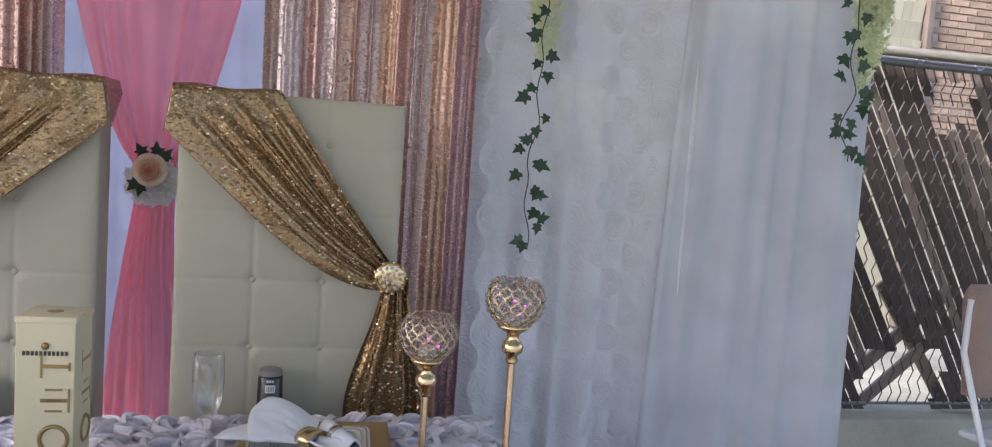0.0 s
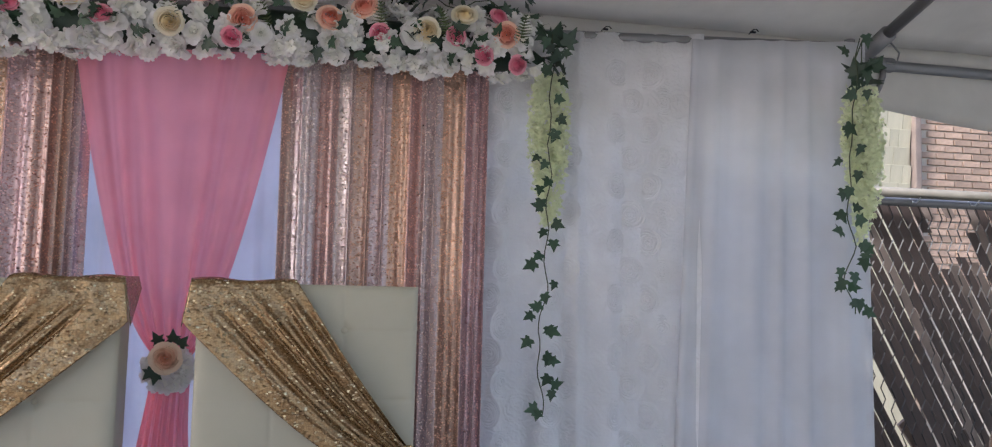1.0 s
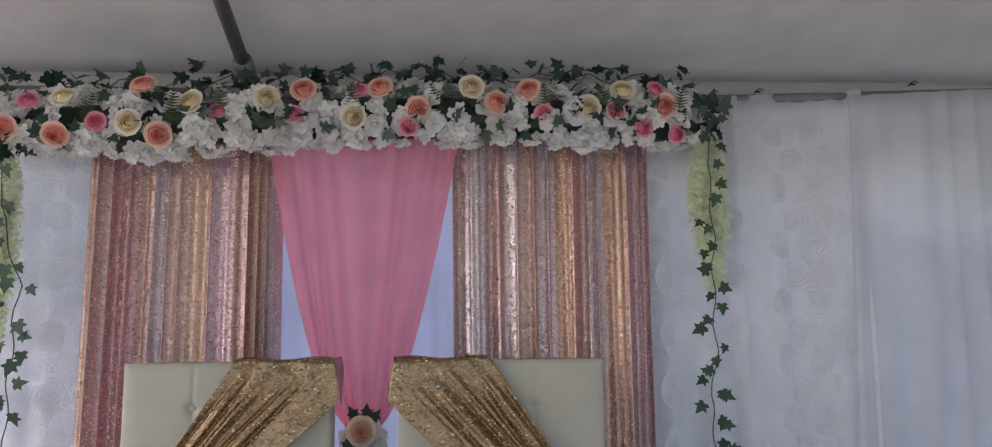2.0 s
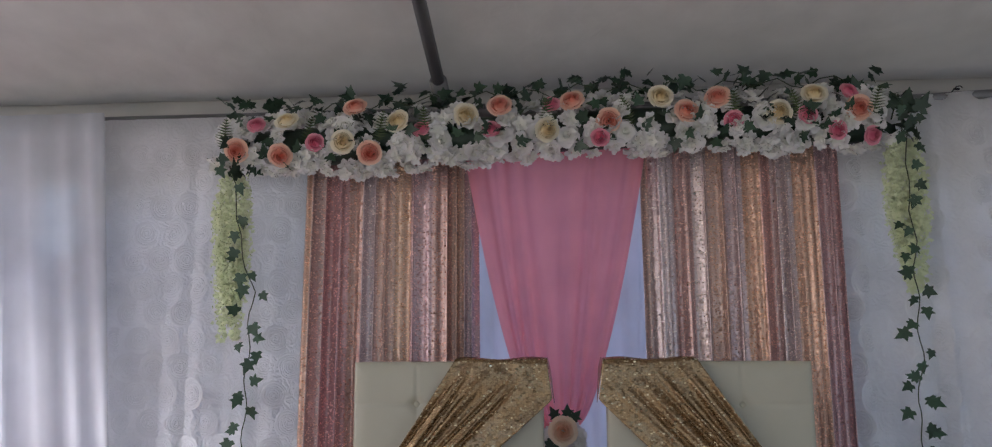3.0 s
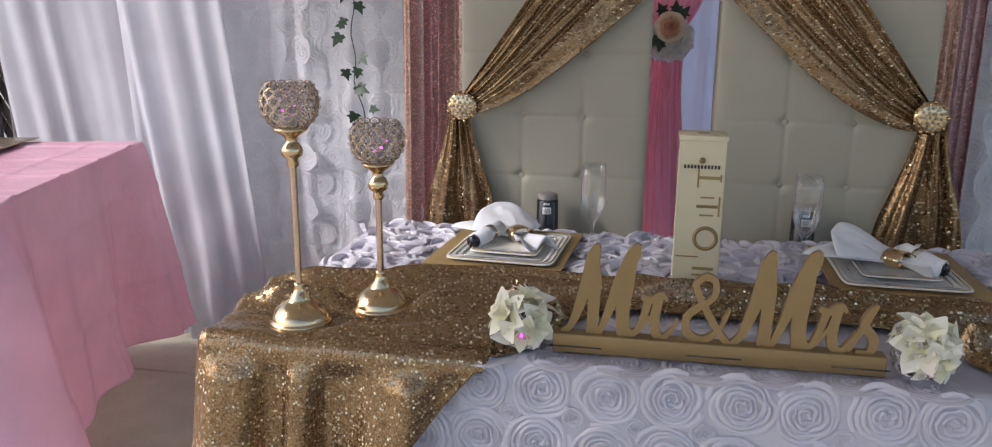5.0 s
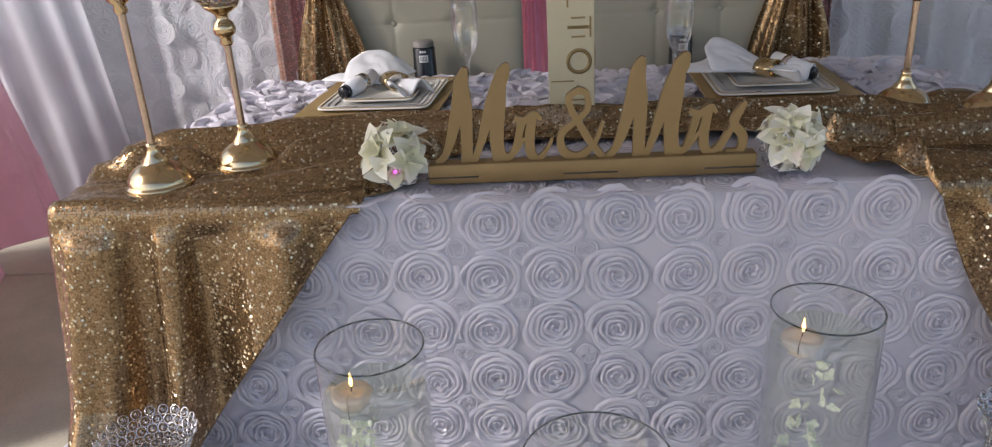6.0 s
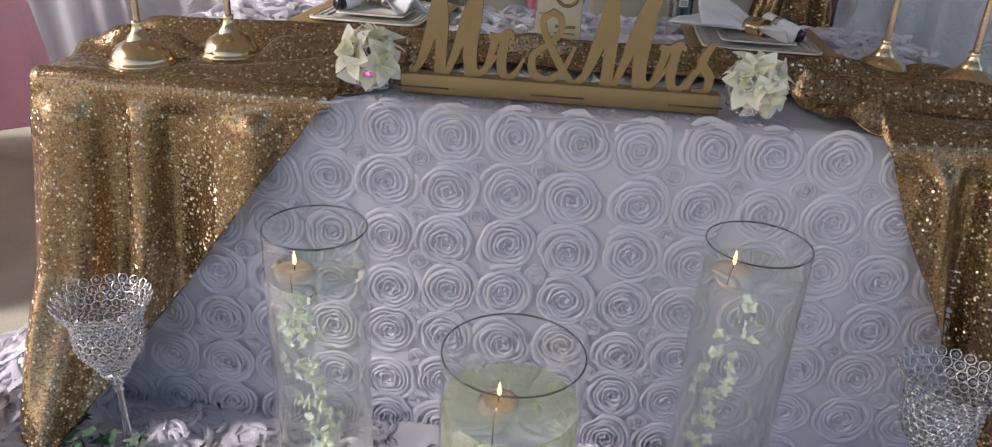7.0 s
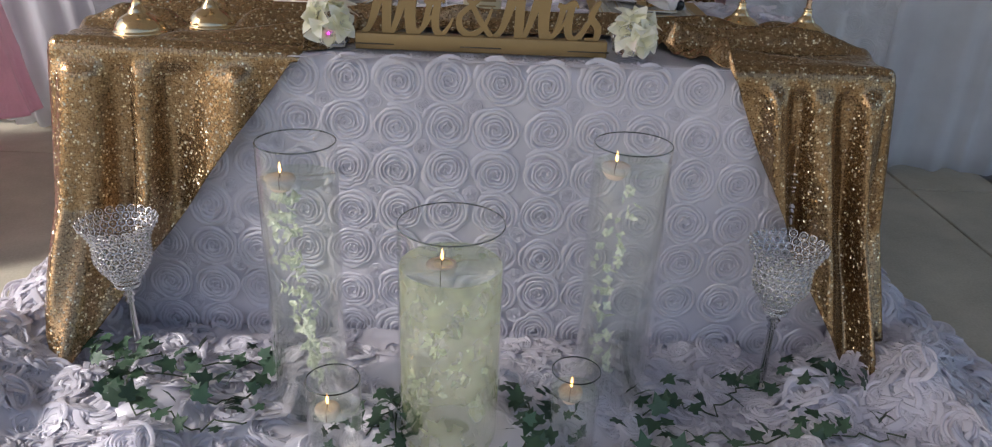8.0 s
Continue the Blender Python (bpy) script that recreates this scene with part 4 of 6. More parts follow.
def overlay_sheet(u, v):
    """Top, rounded front edge and hanging front in one; past the table's ends it turns down or round the corner."""
    lim0, lim1 = TX0 - 0.022, TX1 + 0.022
    wide = lim0 - 0.085 + (lim1 - lim0 + 0.17) * u
    x = min(max(wide, lim0), lim1)
    over = abs(wide - x)
    out = -1 if wide < x else 1
    arc = min(over / 0.03, math.pi / 2)
    past = max(0.0, over - 0.047)
    back = overlay_back(x)
    hangs = x < IN_L or x > IN_R
    edge = -0.022
    if hangs:
        end, hem = edge, min(overlay_hem(x), TOPZ - 0.03)
    else:
        k = min(x - IN_L, IN_R - x)
        end, hem = edge + 0.27 * ease(k / 0.2), None
    flat = back - end
    length = flat + ((1.571 * ROUND + TOPZ - ROUND - hem) if hangs else 0.0)
    s_ = v * length
    side = ease(min(x - TX0 + 0.04, TX1 + 0.04 - x) / 0.12)
    dx, dn = out * 0.03 * math.sin(arc), 0.03 * (1 - math.cos(arc)) + past
    if s_ <= flat:
        y = back - s_
        rim = ease((y - edge) / 0.10) * 0.85 + 0.15 if hangs else 1.0
        border = ease(s_ / 0.05) * (1.0 if hangs else ease((flat - s_) / 0.05))
        return (x + dx, y, TOPZ - 0.012 * (1 - border) + folded(x, y) * rim * (0.35 + 0.65 * side) * (0.35 + 0.65 * border) - dn)
    s_ -= flat
    if s_ < 1.571 * ROUND:
        a = s_ / ROUND
        return (x + dx, edge - ROUND * math.sin(a) + dn * math.sin(a), TOPZ - ROUND * (1 - math.cos(a)) + 0.15 * folded(x, edge) * math.cos(a) - dn * math.cos(a))
    z = TOPZ - ROUND - (s_ - 1.571 * ROUND)
    deep = (TOPZ - z) / TOPZ
    left = x < 0
    uu = (x - (TX0 - 0.03)) / (IN_L - TX0 + 0.03) if left else (TX1 + 0.03 - x) / (TX1 + 0.03 - IN_R)
    warp = uu + 0.09 * nz(uu * 3, 4.2, left)
    f = math.sin(2 * math.pi * 3.1 * warp + 2.0 * nz(uu * 3, z * 1.5, 2 + left)) * 0.048 + 0.006 * math.sin(2 * math.pi * 9.5 * warp + 3 * nz(uu * 4, z, 5)) + 0.034 * nz(uu * 3, z * 2.5, 3)
    drop = ease((TOPZ - ROUND - z) / 0.05)
    spread = (0.15 if left else 0.05) * math.exp(-((uu - 0.2) / 0.14) ** 2) * deep ** 2
    f *= 1 - arc / (math.pi / 2)
    return (x + dx + (-0.06 if left else 0.085) * deep, edge - ROUND + dn - (0.035 * deep + 0.11 * max(0.0, deep - 0.5) / 0.5 + spread + f * min(1.0, 0.25 + 1.3 * deep)) * drop, z)


def overlay_side(left):
    def fn(u, v):
        y = 0.0 + 0.345 * u
        s = -1 if left else 1
        x = TX0 - 0.014 if left else TX1 + 0.014
        q = v * (TOPZ - 0.12) * (1 - 0.25 * u)
        f = math.sin(2 * math.pi * 3.2 * u + 1.4 * nz(u * 3, v * 2, 9)) * 0.02 * v
        return (x + s * (0.022 + (0.06 if left else 0.085) * v + f * ease(u / 0.25)), y - 0.03 * v * (1 - u), TOPZ - 0.03 - q)
    return sheet(fn, 50, 44)


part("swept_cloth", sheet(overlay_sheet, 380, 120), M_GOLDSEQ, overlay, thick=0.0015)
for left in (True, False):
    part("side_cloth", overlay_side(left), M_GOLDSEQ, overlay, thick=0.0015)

# ---- pink side table ----
side_table = thing("side_table", "high serving table under a shiny pink plastic cloth", "table", (-1.89, 0.90, 0), turn=17)
part("tabletop", box((-0.93, 0, 0.88), (1.8, 1.18, 0.03), 0.006), M_WHITEPAINT, side_table)
for x in (-0.3, -1.6):
    for y in (-0.4, 0.4):
        part("leg", tube([(x, y, 0), (x, y, 0.865)], 0.016, 8), M_STEEL, side_table)
pink_cloth = thing("pink_tablecloth", "shiny pink plastic tablecloth with fold creases, hanging unevenly", "tablecloth", (-1.89, 0.90, 0.0), turn=17)


def pleat(s):
    """Creases left by the folding of the packed cloth."""
    d = abs((s / 0.31) % 1.0 - 0.5) * 0.31
    return 0.006 * math.exp(-d / 0.014)


def pink_top(u, v):
    x, y = -1.84 + 1.85 * u, -0.60 + 1.20 * v
    return (x, y, 0.900 + 0.004 * nz(u * 8, v * 6, 4) + pleat(x) + pleat(y))


def pink_skirt(u, v):
    peri = (1.85, 1.2, 1.85)
    s = u * sum(peri)
    corner = math.exp(-((s - 1.85) / 0.12) ** 2) + 0.45 * math.exp(-((s - 3.05) / 0.16) ** 2)
    out = 0.05 * v + v * (0.055 * math.sin(s * 9 + 3 * nz(s * 1.5, 2, 2)) + 0.020 * math.sin(s * 21 + 3 * nz(s * 2, 5, v)) + 0.05 * nz(s * 3, v * 2, 6)) + 0.17 * corner * v ** 0.6 + 2 * pleat(s) * v + pleat(v * 0.7)
    z = 0.902 - (0.69 + 0.21 * math.exp(-((s - 1.85) / 0.22) ** 2) + 0.07 * math.exp(-((s - 3.05) / 0.3) ** 2) + 0.04 * nz(s * 1.3, 7, 1)) * v
    if s < 1.85:
        return (-1.84 + s, -0.60 - out, z)
    if s < 3.05:
        return (0.01 + out, -0.60 + s - 1.85, z)
    return (0.01 - (s - 3.05), 0.60 + out, z)


part("top", sheet(pink_top, 260, 170), M_PLASTIC_PINK, pink_cloth, thick=0.001)
part("skirt", sheet(pink_skirt, 760, 70), M_PLASTIC_PINK, pink_cloth, thick=0.001)
runner = thing("table_runner", "gold sequin runner lying across the pink tablecloth", "table runner", (-1.89, 0.90, 0.0), turn=17)
part("cloth", sheet(lambda u, v: (-0.72 + 0.34 * u, -0.62 + 1.24 * v, 0.917 + 0.003 * nz(u * 5, v * 12, 2)), 14, 40), M_GOLDSEQ, runner, thick=0.002)


# ---- flowers and vines ----
def petal(bm, m, length, width, cup, curl, n=4):
    rows = []
    for j in range(n + 1):
        v = j / n
        w = width * math.sin(math.pi * (0.10 + 0.76 * v)) ** 0.5
        row = []
        for i in range(4):
            a = i / 3 * 2 - 1
            row.append(bm.verts.new(m @ Vector((w * a, length * v, cup * a * a * (0.3 + 0.7 * v) * width * 2 + curl * length * v * v))))
        rows.append(row)
    for p, q in zip(rows, rows[1:]):
        for i in range(3):
            bm.faces.new((p[i], p[i + 1], q[i + 1], q[i]))


def cup_rose(name, r, material, seed):
    """A garden rose: cupped petals wound round a tight heart, the outer ones rolling back."""
    rn, bm = random.Random(seed), bmesh.new()
    for n, size, high, roll, span, shut in ((2, 0.20, 0.66, 0.0, 230, 2.75), (3, 0.34, 0.66, 0.0, 170, 2.5), (3, 0.50, 0.62, 0.0, 160, 2.3), (4, 0.66, 0.56, 0.03, 130, 2.05), (5, 0.80, 0.46, 0.16, 105, 1.6)):
        off = rn.uniform(0, 360)
        for k in range(n):
            mid = radians(off + 360 * k / n + rn.uniform(-10, 10))
            tall = high * rn.uniform(0.92, 1.06)
            rows = []
            for j in range(5):
                v = j / 4
                row = []
                for i in range(7):
                    a = i / 3 - 1
                    th = mid + radians(span) * 0.5 * a * (0.75 + 0.25 * v)
                    edge = 1 - 0.30 * a * a * v
                    rad = r * (size * (0.30 + 0.70 * math.sin(0.15 + v * (shut - 0.15))) + roll * v ** 3 * (1 - 0.3 * a * a) + 0.07 * a)
                    row.append(bm.verts.new((rad * math.cos(th), rad * math.sin(th), r * (tall * v * edge - 0.7 * roll * v ** 4))))
                rows.append(row)
            for p, q in zip(rows, rows[1:]):
                for i in range(6):
                    bm.faces.new((p[i], p[i + 1], q[i + 1], q[i]))
    return mesh_of(name, bm, material)


def rose_mesh(name, r, material, seed, layers=None):
    if layers is None:
        return cup_rose(name, r, material, seed)
    rn, bm = random.Random(seed), bmesh.new()
    for n, size, up in layers:
        off = rn.uniform(0, 360)
        for i in range(n):
            m = pose(0, 0, 0.012 * (1 - size), 0, 0, off + 360 * i / n + rn.uniform(-9, 9)) @ pose(0, 0.10 * r, 0, up + rn.uniform(-8, 8), 0, 0)
            petal(bm, m, r * size * (0.95 if up < 50 else 0.82), r * size * 0.62, 0.42 if up > 50 else 0.26, -0.30 if up < 50 else -0.10)
    ball((0, 0, 0.2 * r), 0.16 * r, bm)
    return mesh_of(name, bm, material)


def blossom_mesh(seed, r=0.048):
    """A loose cluster of white five-petalled florets."""
    rn, bm = random.Random(seed), bmesh.new()
    for k in range(5):
        th = rn.uniform(0, 360)
        d = 0 if k == 0 else r * 0.62
        base = pose(d * math.cos(radians(72 * k)), d * math.sin(radians(72 * k)), 0.016 if k == 0 else 0.0) @ pose(0, 0, 0, rn.uniform(-28, 28), rn.uniform(-28, 28), th)
        for i in range(5):
            petal(bm, base @ pose(0, 0, 0, 0, 0, 72 * i) @ pose(0, 0.002, 0, 22 + rn.uniform(-10, 14)), r * 0.62, r * 0.27, 0.3, -0.2, 3)
    return mesh_of("white_blossom", bm, M_WHITEPETAL)


def star_blossom(seed, r=0.046):
    """A silk blossom with pointed, creased petals in two whorls."""
    rn, bm = random.Random(seed), bmesh.new()
    for whorl, n, up in ((0, 6, 14), (1, 4, 48)):
        for i in range(n):
            m = pose(0, 0, 0.003 * whorl, 0, 0, 360 * i / n + 20 * whorl + rn.uniform(-10, 10)) @ pose(0, 0.002, 0, up + rn.uniform(-12, 16))
            length = r * (1.0 - 0.35 * whorl) * rn.uniform(0.85, 1.1)
            rows = []
            for j in range(6):
                v = j / 5
                w = 0.36 * length * math.sin(math.pi * (0.12 + 0.86 * v)) ** 0.9
                rows.append([bm.verts.new(m @ Vector((w * a, length * v, 0.30 * w * abs(a) - 0.22 * length * v * v + rn.uniform(-0.001, 0.001)))) for a in (-1, -0.5, 0, 0.5, 1)])
            for p, q in zip(rows, rows[1:]):
                for k in range(4):
                    bm.faces.new((p[k], p[k + 1], q[k + 1], q[k]))
    ball((0, 0, 0.004), 0.05 * r, bm)
    return mesh_of("ivory_blossom", bm, M_IVORYPETAL)


def ivy_mesh(material, seed, size=0.05):
    rn, bm = random.Random(seed), bmesh.new()
    half = ((0.0, 0.0), (0.20, -0.10), (0.46, 0.02), (0.30, 0.22), (0.52, 0.46), (0.24, 0.50), (0.0, 1.0))
    spine = [bm.verts.new((0, y * size, 0.0)) for y in (0.0, 0.22, 0.5, 1.0)]
    spine[3].co.z = -0.12 * size
    for s in (-1, 1):
        vs = [bm.verts.new((s * x * size * rn.uniform(0.9, 1.1), y * size, size * (0.10 * x - 0.25 * x * x) + rn.uniform(-0.02, 0.02) * size)) for x, y in half[1:-1]]
        for f in ((spine[0], vs[0], vs[1], spine[1]), (spine[1], vs[1], vs[2]), (spine[1], vs[2], vs[3], spine[2]), (spine[2], vs[3], vs[4]), (spine[2], vs[4], spine[3])):
            bm.faces.new(f if s > 0 else f[::-1])
    return mesh_of("ivy_leaf", bm, material)


def fern_bm(length=0.13):
    bm = tube([(0, 0, 0), (0, length * 0.5, 0.006), (0, length, -0.008)], 0.0012, 4)
    for i in range(11):
        y = length * (0.1 + 0.08 * i)
        w = 0.030 * math.sin(math.pi * (0.25 + 0.068 * i)) + 0.004
        for s in (-1, 1):
            a, b, c = bm.verts.new((0, y, 0.004)), bm.verts.new((s * w, y + 0.012, -0.002)), bm.verts.new((0, y + 0.008, 0.004))
            bm.faces.new((a, b, c))
    return bm


PEACH = [rose_mesh("peach_rose", 0.050, M_PEACH, i) for i in range(2)]
CREAM = [rose_mesh("cream_rose", 0.050, M_CREAM, 5 + i) for i in range(2)]
PINKR = [rose_mesh("pink_rose", 0.038, M_ROSEPINK, 9 + i) for i in range(2)]
BLOSSOM = [blossom_mesh(20 + i) for i in range(4)]
IVORY = [star_blossom(60 + i) for i in range(3)]
WHITER = [rose_mesh("white_rose", 0.05, M_WHITEPETAL, 30 + i, ((3, 0.6, 60), (5, 0.9, 32), (5, 1.05, 10))) for i in range(2)]
IVY = [ivy_mesh(M_LEAF, i) for i in range(4)]
DARK = [ivy_mesh(M_DARKLEAF, 10 + i, 0.06) for i in range(3)]
FERN = mesh_of("fern_frond", fern_bm(), M_FERN, False)

rf = random.Random(5)
garland = thing("flower_garland", "long garland of white, peach, cream and pink silk roses", "flower garland")
part("foam_core", tube([(-1.30, 1.63, 2.41), (-0.6, 1.63, 2.44), (0.3, 1.63, 2.47), (1.12, 1.63, 2.46)], 0.075, 12), M_DARKLEAF, garland)


def core_z(x):
    return 2.415 + 0.055 * ease((x + 1.3) / 1.6)


def facing(x, y, z, lift=0.0, side=0.0, spin=0.0):
    """Looks out of the garland towards the guests, turned up or aside."""
    return pose(x, y, z, 90 - lift, 0, 0) @ pose(0, 0, 0, 0, side, spin)


for (x, z), me in [(p, PEACH) for p in ((-1.24, 2.39), (-1.07, 2.37), (-0.73, 2.37), (-0.79, 2.54), (-0.24, 2.53), (0.03, 2.54), (0.16, 2.47), (0.44, 2.49), (0.56, 2.54), (1.05, 2.49))] + \
        [(p, CREAM) for p in ((-1.05, 2.49), (-0.83, 2.41), (-0.62, 2.48), (-0.37, 2.50), (-0.07, 2.44), (0.35, 2.55), (0.77, 2.48), (0.90, 2.54))] + \
        [(p, PINKR) for p in ((-1.17, 2.48), (-0.94, 2.41), (-0.53, 2.45), (-0.27, 2.44), (-0.05, 2.53), (0.13, 2.41), (0.61, 2.46), (0.87, 2.47), (0.97, 2.41), (1.09, 2.39), (1.02, 2.55))]:
    up = (z - core_z(x)) * 260
    placed(me[0].name.split(".")[0], me[rf.randrange(2)], garland, facing(x, 1.515 + 0.25 * max(0, abs(z - core_z(x)) - 0.05), z, up, rf.uniform(-25, 25), rf.uniform(0, 360)))
for k in range(195):
    x = -1.33 + 2.5 * (k + rf.random()) / 195
    th = rf.choice((-66, -52, -38, -15, 10, 32, 55, 80)) + rf.uniform(-12, 12)
    rr = rf.uniform(0.095, 0.115)
    me = BLOSSOM[rf.randrange(4)] if rf.random() < 0.7 else WHITER[rf.randrange(2)]
    placed("white_blossom", me, garland, pose(x, 1.63 - rr * math.cos(radians(th)), core_z(x) + rr * math.sin(radians(th)), 90 - th) @ pose(0, 0, 0, rf.uniform(-35, 35), rf.uniform(-35, 35), rf.uniform(0, 360)) @ Matrix.Scale(rf.uniform(0.72, 0.95), 4))
for k in range(270):
    x = -1.34 + 2.54 * (k + rf.random()) / 270
    th = rf.choice((88, 70, 100, 78, 40, 0, -30, 95)) + rf.uniform(-15, 15)
    rr = 0.120 + (0.085 * rf.random() if th > 60 else 0.01)
    me = (IVY + DARK)[rf.randrange(7)]
    placed("leaf", me, garland, pose(x, 1.63 - rr * math.cos(radians(th)), core_z(x) + rr * math.sin(radians(th)), 90 - th) @ pose(0, 0, 0, rf.uniform(-70, 70), rf.uniform(-60, 60), rf.uniform(0, 360)))
for x in (-1.30, -0.98, -0.70, -0.52, -0.06, 0.25, 0.62, 0.85, 1.10):
    placed("fern_frond", FERN, garland, pose(x, 1.52, core_z(x) - 0.03, 62, 0, 180 + rf.uniform(-50, 50)))
sprig = tube([(-1.1 + 0.05 * i, 1.60 + 0.02 * math.sin(i), core_z(-1.1 + 0.05 * i) + 0.15 + 0.02 * math.sin(1.7 * i)) for i in range(44)], 0.0022, 5)
part("vine", sprig, M_STEM, garland)


def hanging_vine(x, y, top, line, bloom, seed, leaves, label):
    """Wisteria with a strand of ivy: line is the strand's way (sideways, height); bloom: width, height, top and offset of the blossom."""
    rn = random.Random(seed)
    v = thing("hanging_vine", label, "artificial vine", (x, y, 0), "hanging vines")
    pts = [Vector((dx, -0.05 + rn.uniform(-0.008, 0.008), z)) for dx, z in line]
    fine = []
    for a, b in zip(pts, pts[1:]):
        for k in range(5):
            q = k / 5
            p = a.lerp(b, q)
            fine.append(p + Vector((0.008 * math.sin(p.z * 31 + seed), 0.006 * math.cos(p.z * 23), 0)))
    fine.append(pts[-1])
    stem = part("stem", tube(fine, 0.0022, 5), M_STEM, v)
    for k in range(leaves):
        q = (k + rn.random() * 0.8) / leaves
        p = fine[min(len(fine) - 1, int(q * (len(fine) - 1)))]
        s = rn.choice((-1, 1))
        d = Vector((s * rn.uniform(0.012, 0.042), -rn.uniform(0.004, 0.02), rn.uniform(-0.02, 0.012)))
        placed("ivy_leaf", IVY[rn.randrange(4)], v, Matrix.Translation(p + d) @ pose(0, 0, 0, 90 + rn.uniform(-35, 30), rn.uniform(-40, 40), 0) @ pose(0, 0, 0, 0, 0, 180 + rn.uniform(-60, 60) + s * 30) @ Matrix.Scale(rn.uniform(0.75, 1.15), 4))
    w, h, z0, ox = bloom
    bm = bmesh.new()
    for k in range(3600):
        q = rn.random() ** 0.85
        taper = (0.75 + 0.35 * math.sin(math.pi * min(1, q * 1.15))) * (1.0 if q < 0.9 else 0.75)
        strand = rn.randrange(7)
        th = 2 * math.pi * strand / 7 + rn.uniform(-0.6, 0.6)
        rr = w * 0.5 * taper * (0.35 + 0.65 * rn.random())
        hang = h * (0.82 + 0.18 * math.sin(strand * 2.4 + seed))
        p = Vector((ox + rr * math.cos(th), 0.45 * rr * math.sin(th), z0 - q * hang))
        m = Matrix.Translation(p) @ Euler((rn.uniform(0, 6), rn.uniform(0, 6), rn.uniform(0, 6))).to_matrix().to_4x4()
        s = rn.uniform(0.008, 0.014)
        vs = [bm.verts.new(m @ Vector(c)) for c in ((0, 0, 0), (s * 0.7, s * 0.5, s * 0.25), (0, s * 1.5, 0), (-s * 0.7, s * 0.5, s * 0.25))]
        bm.faces.new(vs[:3])
        bm.faces.new((vs[0], vs[2], vs[3]))
    b = part("wisteria_blossom", bm, M_WISTERIA, v, "pale green wisteria petals", smooth=False)
    b["kind"] = "stuff"
    for k in range(10):
        th = rn.uniform(0, 360)
        placed("top_leaf", DARK[rn.randrange(3)], v, pose(ox + rn.uniform(-0.05, 0.06), -0.03 + rn.uniform(-0.03, 0.02), z0 + rn.uniform(-0.02, 0.12), 70 + rn.uniform(-40, 40), rn.uniform(-40, 40), th) @ Matrix.Scale(rn.uniform(0.8, 1.5), 4))
    part("hook_loop", tube([(ox - 0.02, 0.03, z0 + 0.08), (ox, 0.0, z0 + 0.17), (ox + 0.02, 0.03, z0 + 0.1), (ox, 0, z0)], 0.003, 5), M_STEM, v)


hanging_vine(-1.255, 1.56, 2.35, ((0.0, 2.32), (0.05, 2.0), (0.10, 1.85), (0.09, 1.65), (0.09, 1.5), (0.085, 1.32), (0.09, 1.15), (0.12, 0.99)), (0.145, 0.64, 2.30, -0.01), 1, 30, "pale wisteria with a long strand of dark green ivy")
hanging_vine(1.25, 1.65, 2.35, ((0.0, 2.54), (-0.01, 2.24), (-0.01, 1.96), (-0.02, 1.78), (-0.01, 1.58), (-0.04, 1.45), (-0.03, 1.29), (-0.02, 1.15)), (0.15, 0.58, 2.41, 0.0), 2, 34, "pale wisteria with a long strand of dark green ivy")
hanging_vine(2.33, 1.40, 2.35, ((0.0, 2.54), (-0.03, 2.21), (-0.05, 1.94), (-0.03, 1.78), (-0.06, 1.65), (-0.03, 1.54)), (0.16, 0.58, 2.38, 0.05), 3, 28, "pale wisteria and ivy at the end of the curtain")
hanging_vine(-2.76, 1.62, 2.35, ((0.0, 2.40), (0.01, 2.04), (0.04, 1.85), (0.06, 1.69), (0.10, 1.55)), (0.16, 0.55, 2.42, -0.06), 4, 22, "pale wisteria and ivy beside the loose sheer curtain")

# flower tie of the pink drape
tie = thing("flower_tie", "round posy tie with a blush rose, white petals and leaves", "flower tie", (-0.025, 1.585, 1.345))
placed("blush_rose", rose_mesh("blush_rose", 0.055, M_BLUSH, 77), tie, pose(0, -0.035, 0.01, 90))
for k in range(10):
    th = 36 * k
    placed("white_blossom", BLOSSOM[k % 4], tie, pose(0.055 * math.cos(radians(th)), 0.0, 0.050 * math.sin(radians(th)) - 0.030, 90) @ pose(0, 0, 0, 20 * math.sin(radians(th)), 20 * math.cos(radians(th)), th) @ Matrix.Scale(0.8, 4))
for dx, dz, sp in ((0.02, 0.075, 0), (-0.03, 0.07, 30), (-0.05, -0.035, 140), (0.045, 0.06, -40), (-0.035, -0.045, 170)):
    placed("leaf", DARK[1], tie, pose(0.8 * dx, -0.028, 0.8 * dz, 90, 0, 0) @ pose(0, 0, 0, 20, 0, sp) @ Matrix.Scale(0.75, 4))
part("band", lathe([(0.062, -0.02), (0.066, 0.0), (0.062, 0.02)], 20, at=(0, 0.045, 0)), M_WHITEPETAL, tie)

# ---- things on the table ----
TOP = TZ + 0.034


def jewel_cup(profile, rows, per_row, ring_r, wire):
    """Rows of wire rings, each holding a crystal, round a turned form. profile(v) gives radius, height."""
    rings, gems = bmesh.new(), bmesh.new()
    for j in range(rows):
        v = (j + 0.5) / rows
        r, z = profile(v)
        r2, z2 = profile(min(1, v + 0.02))
        n = per_row
        for i in range(n):
            th = 2 * math.pi * (i + 0.5 * (j % 2)) / n
            out = Vector((math.cos(th) * (z2 - z), math.sin(th) * (z2 - z), -(r2 - r))).normalized()
            c = Vector((r * math.cos(th), r * math.sin(th), z))
            rr = min(ring_r, math.pi * r / n * 0.98)
            ring(c, out, rr, wire, 9, 4, rings)
            ball(c, rr * 0.62, gems)
    return rings, gems


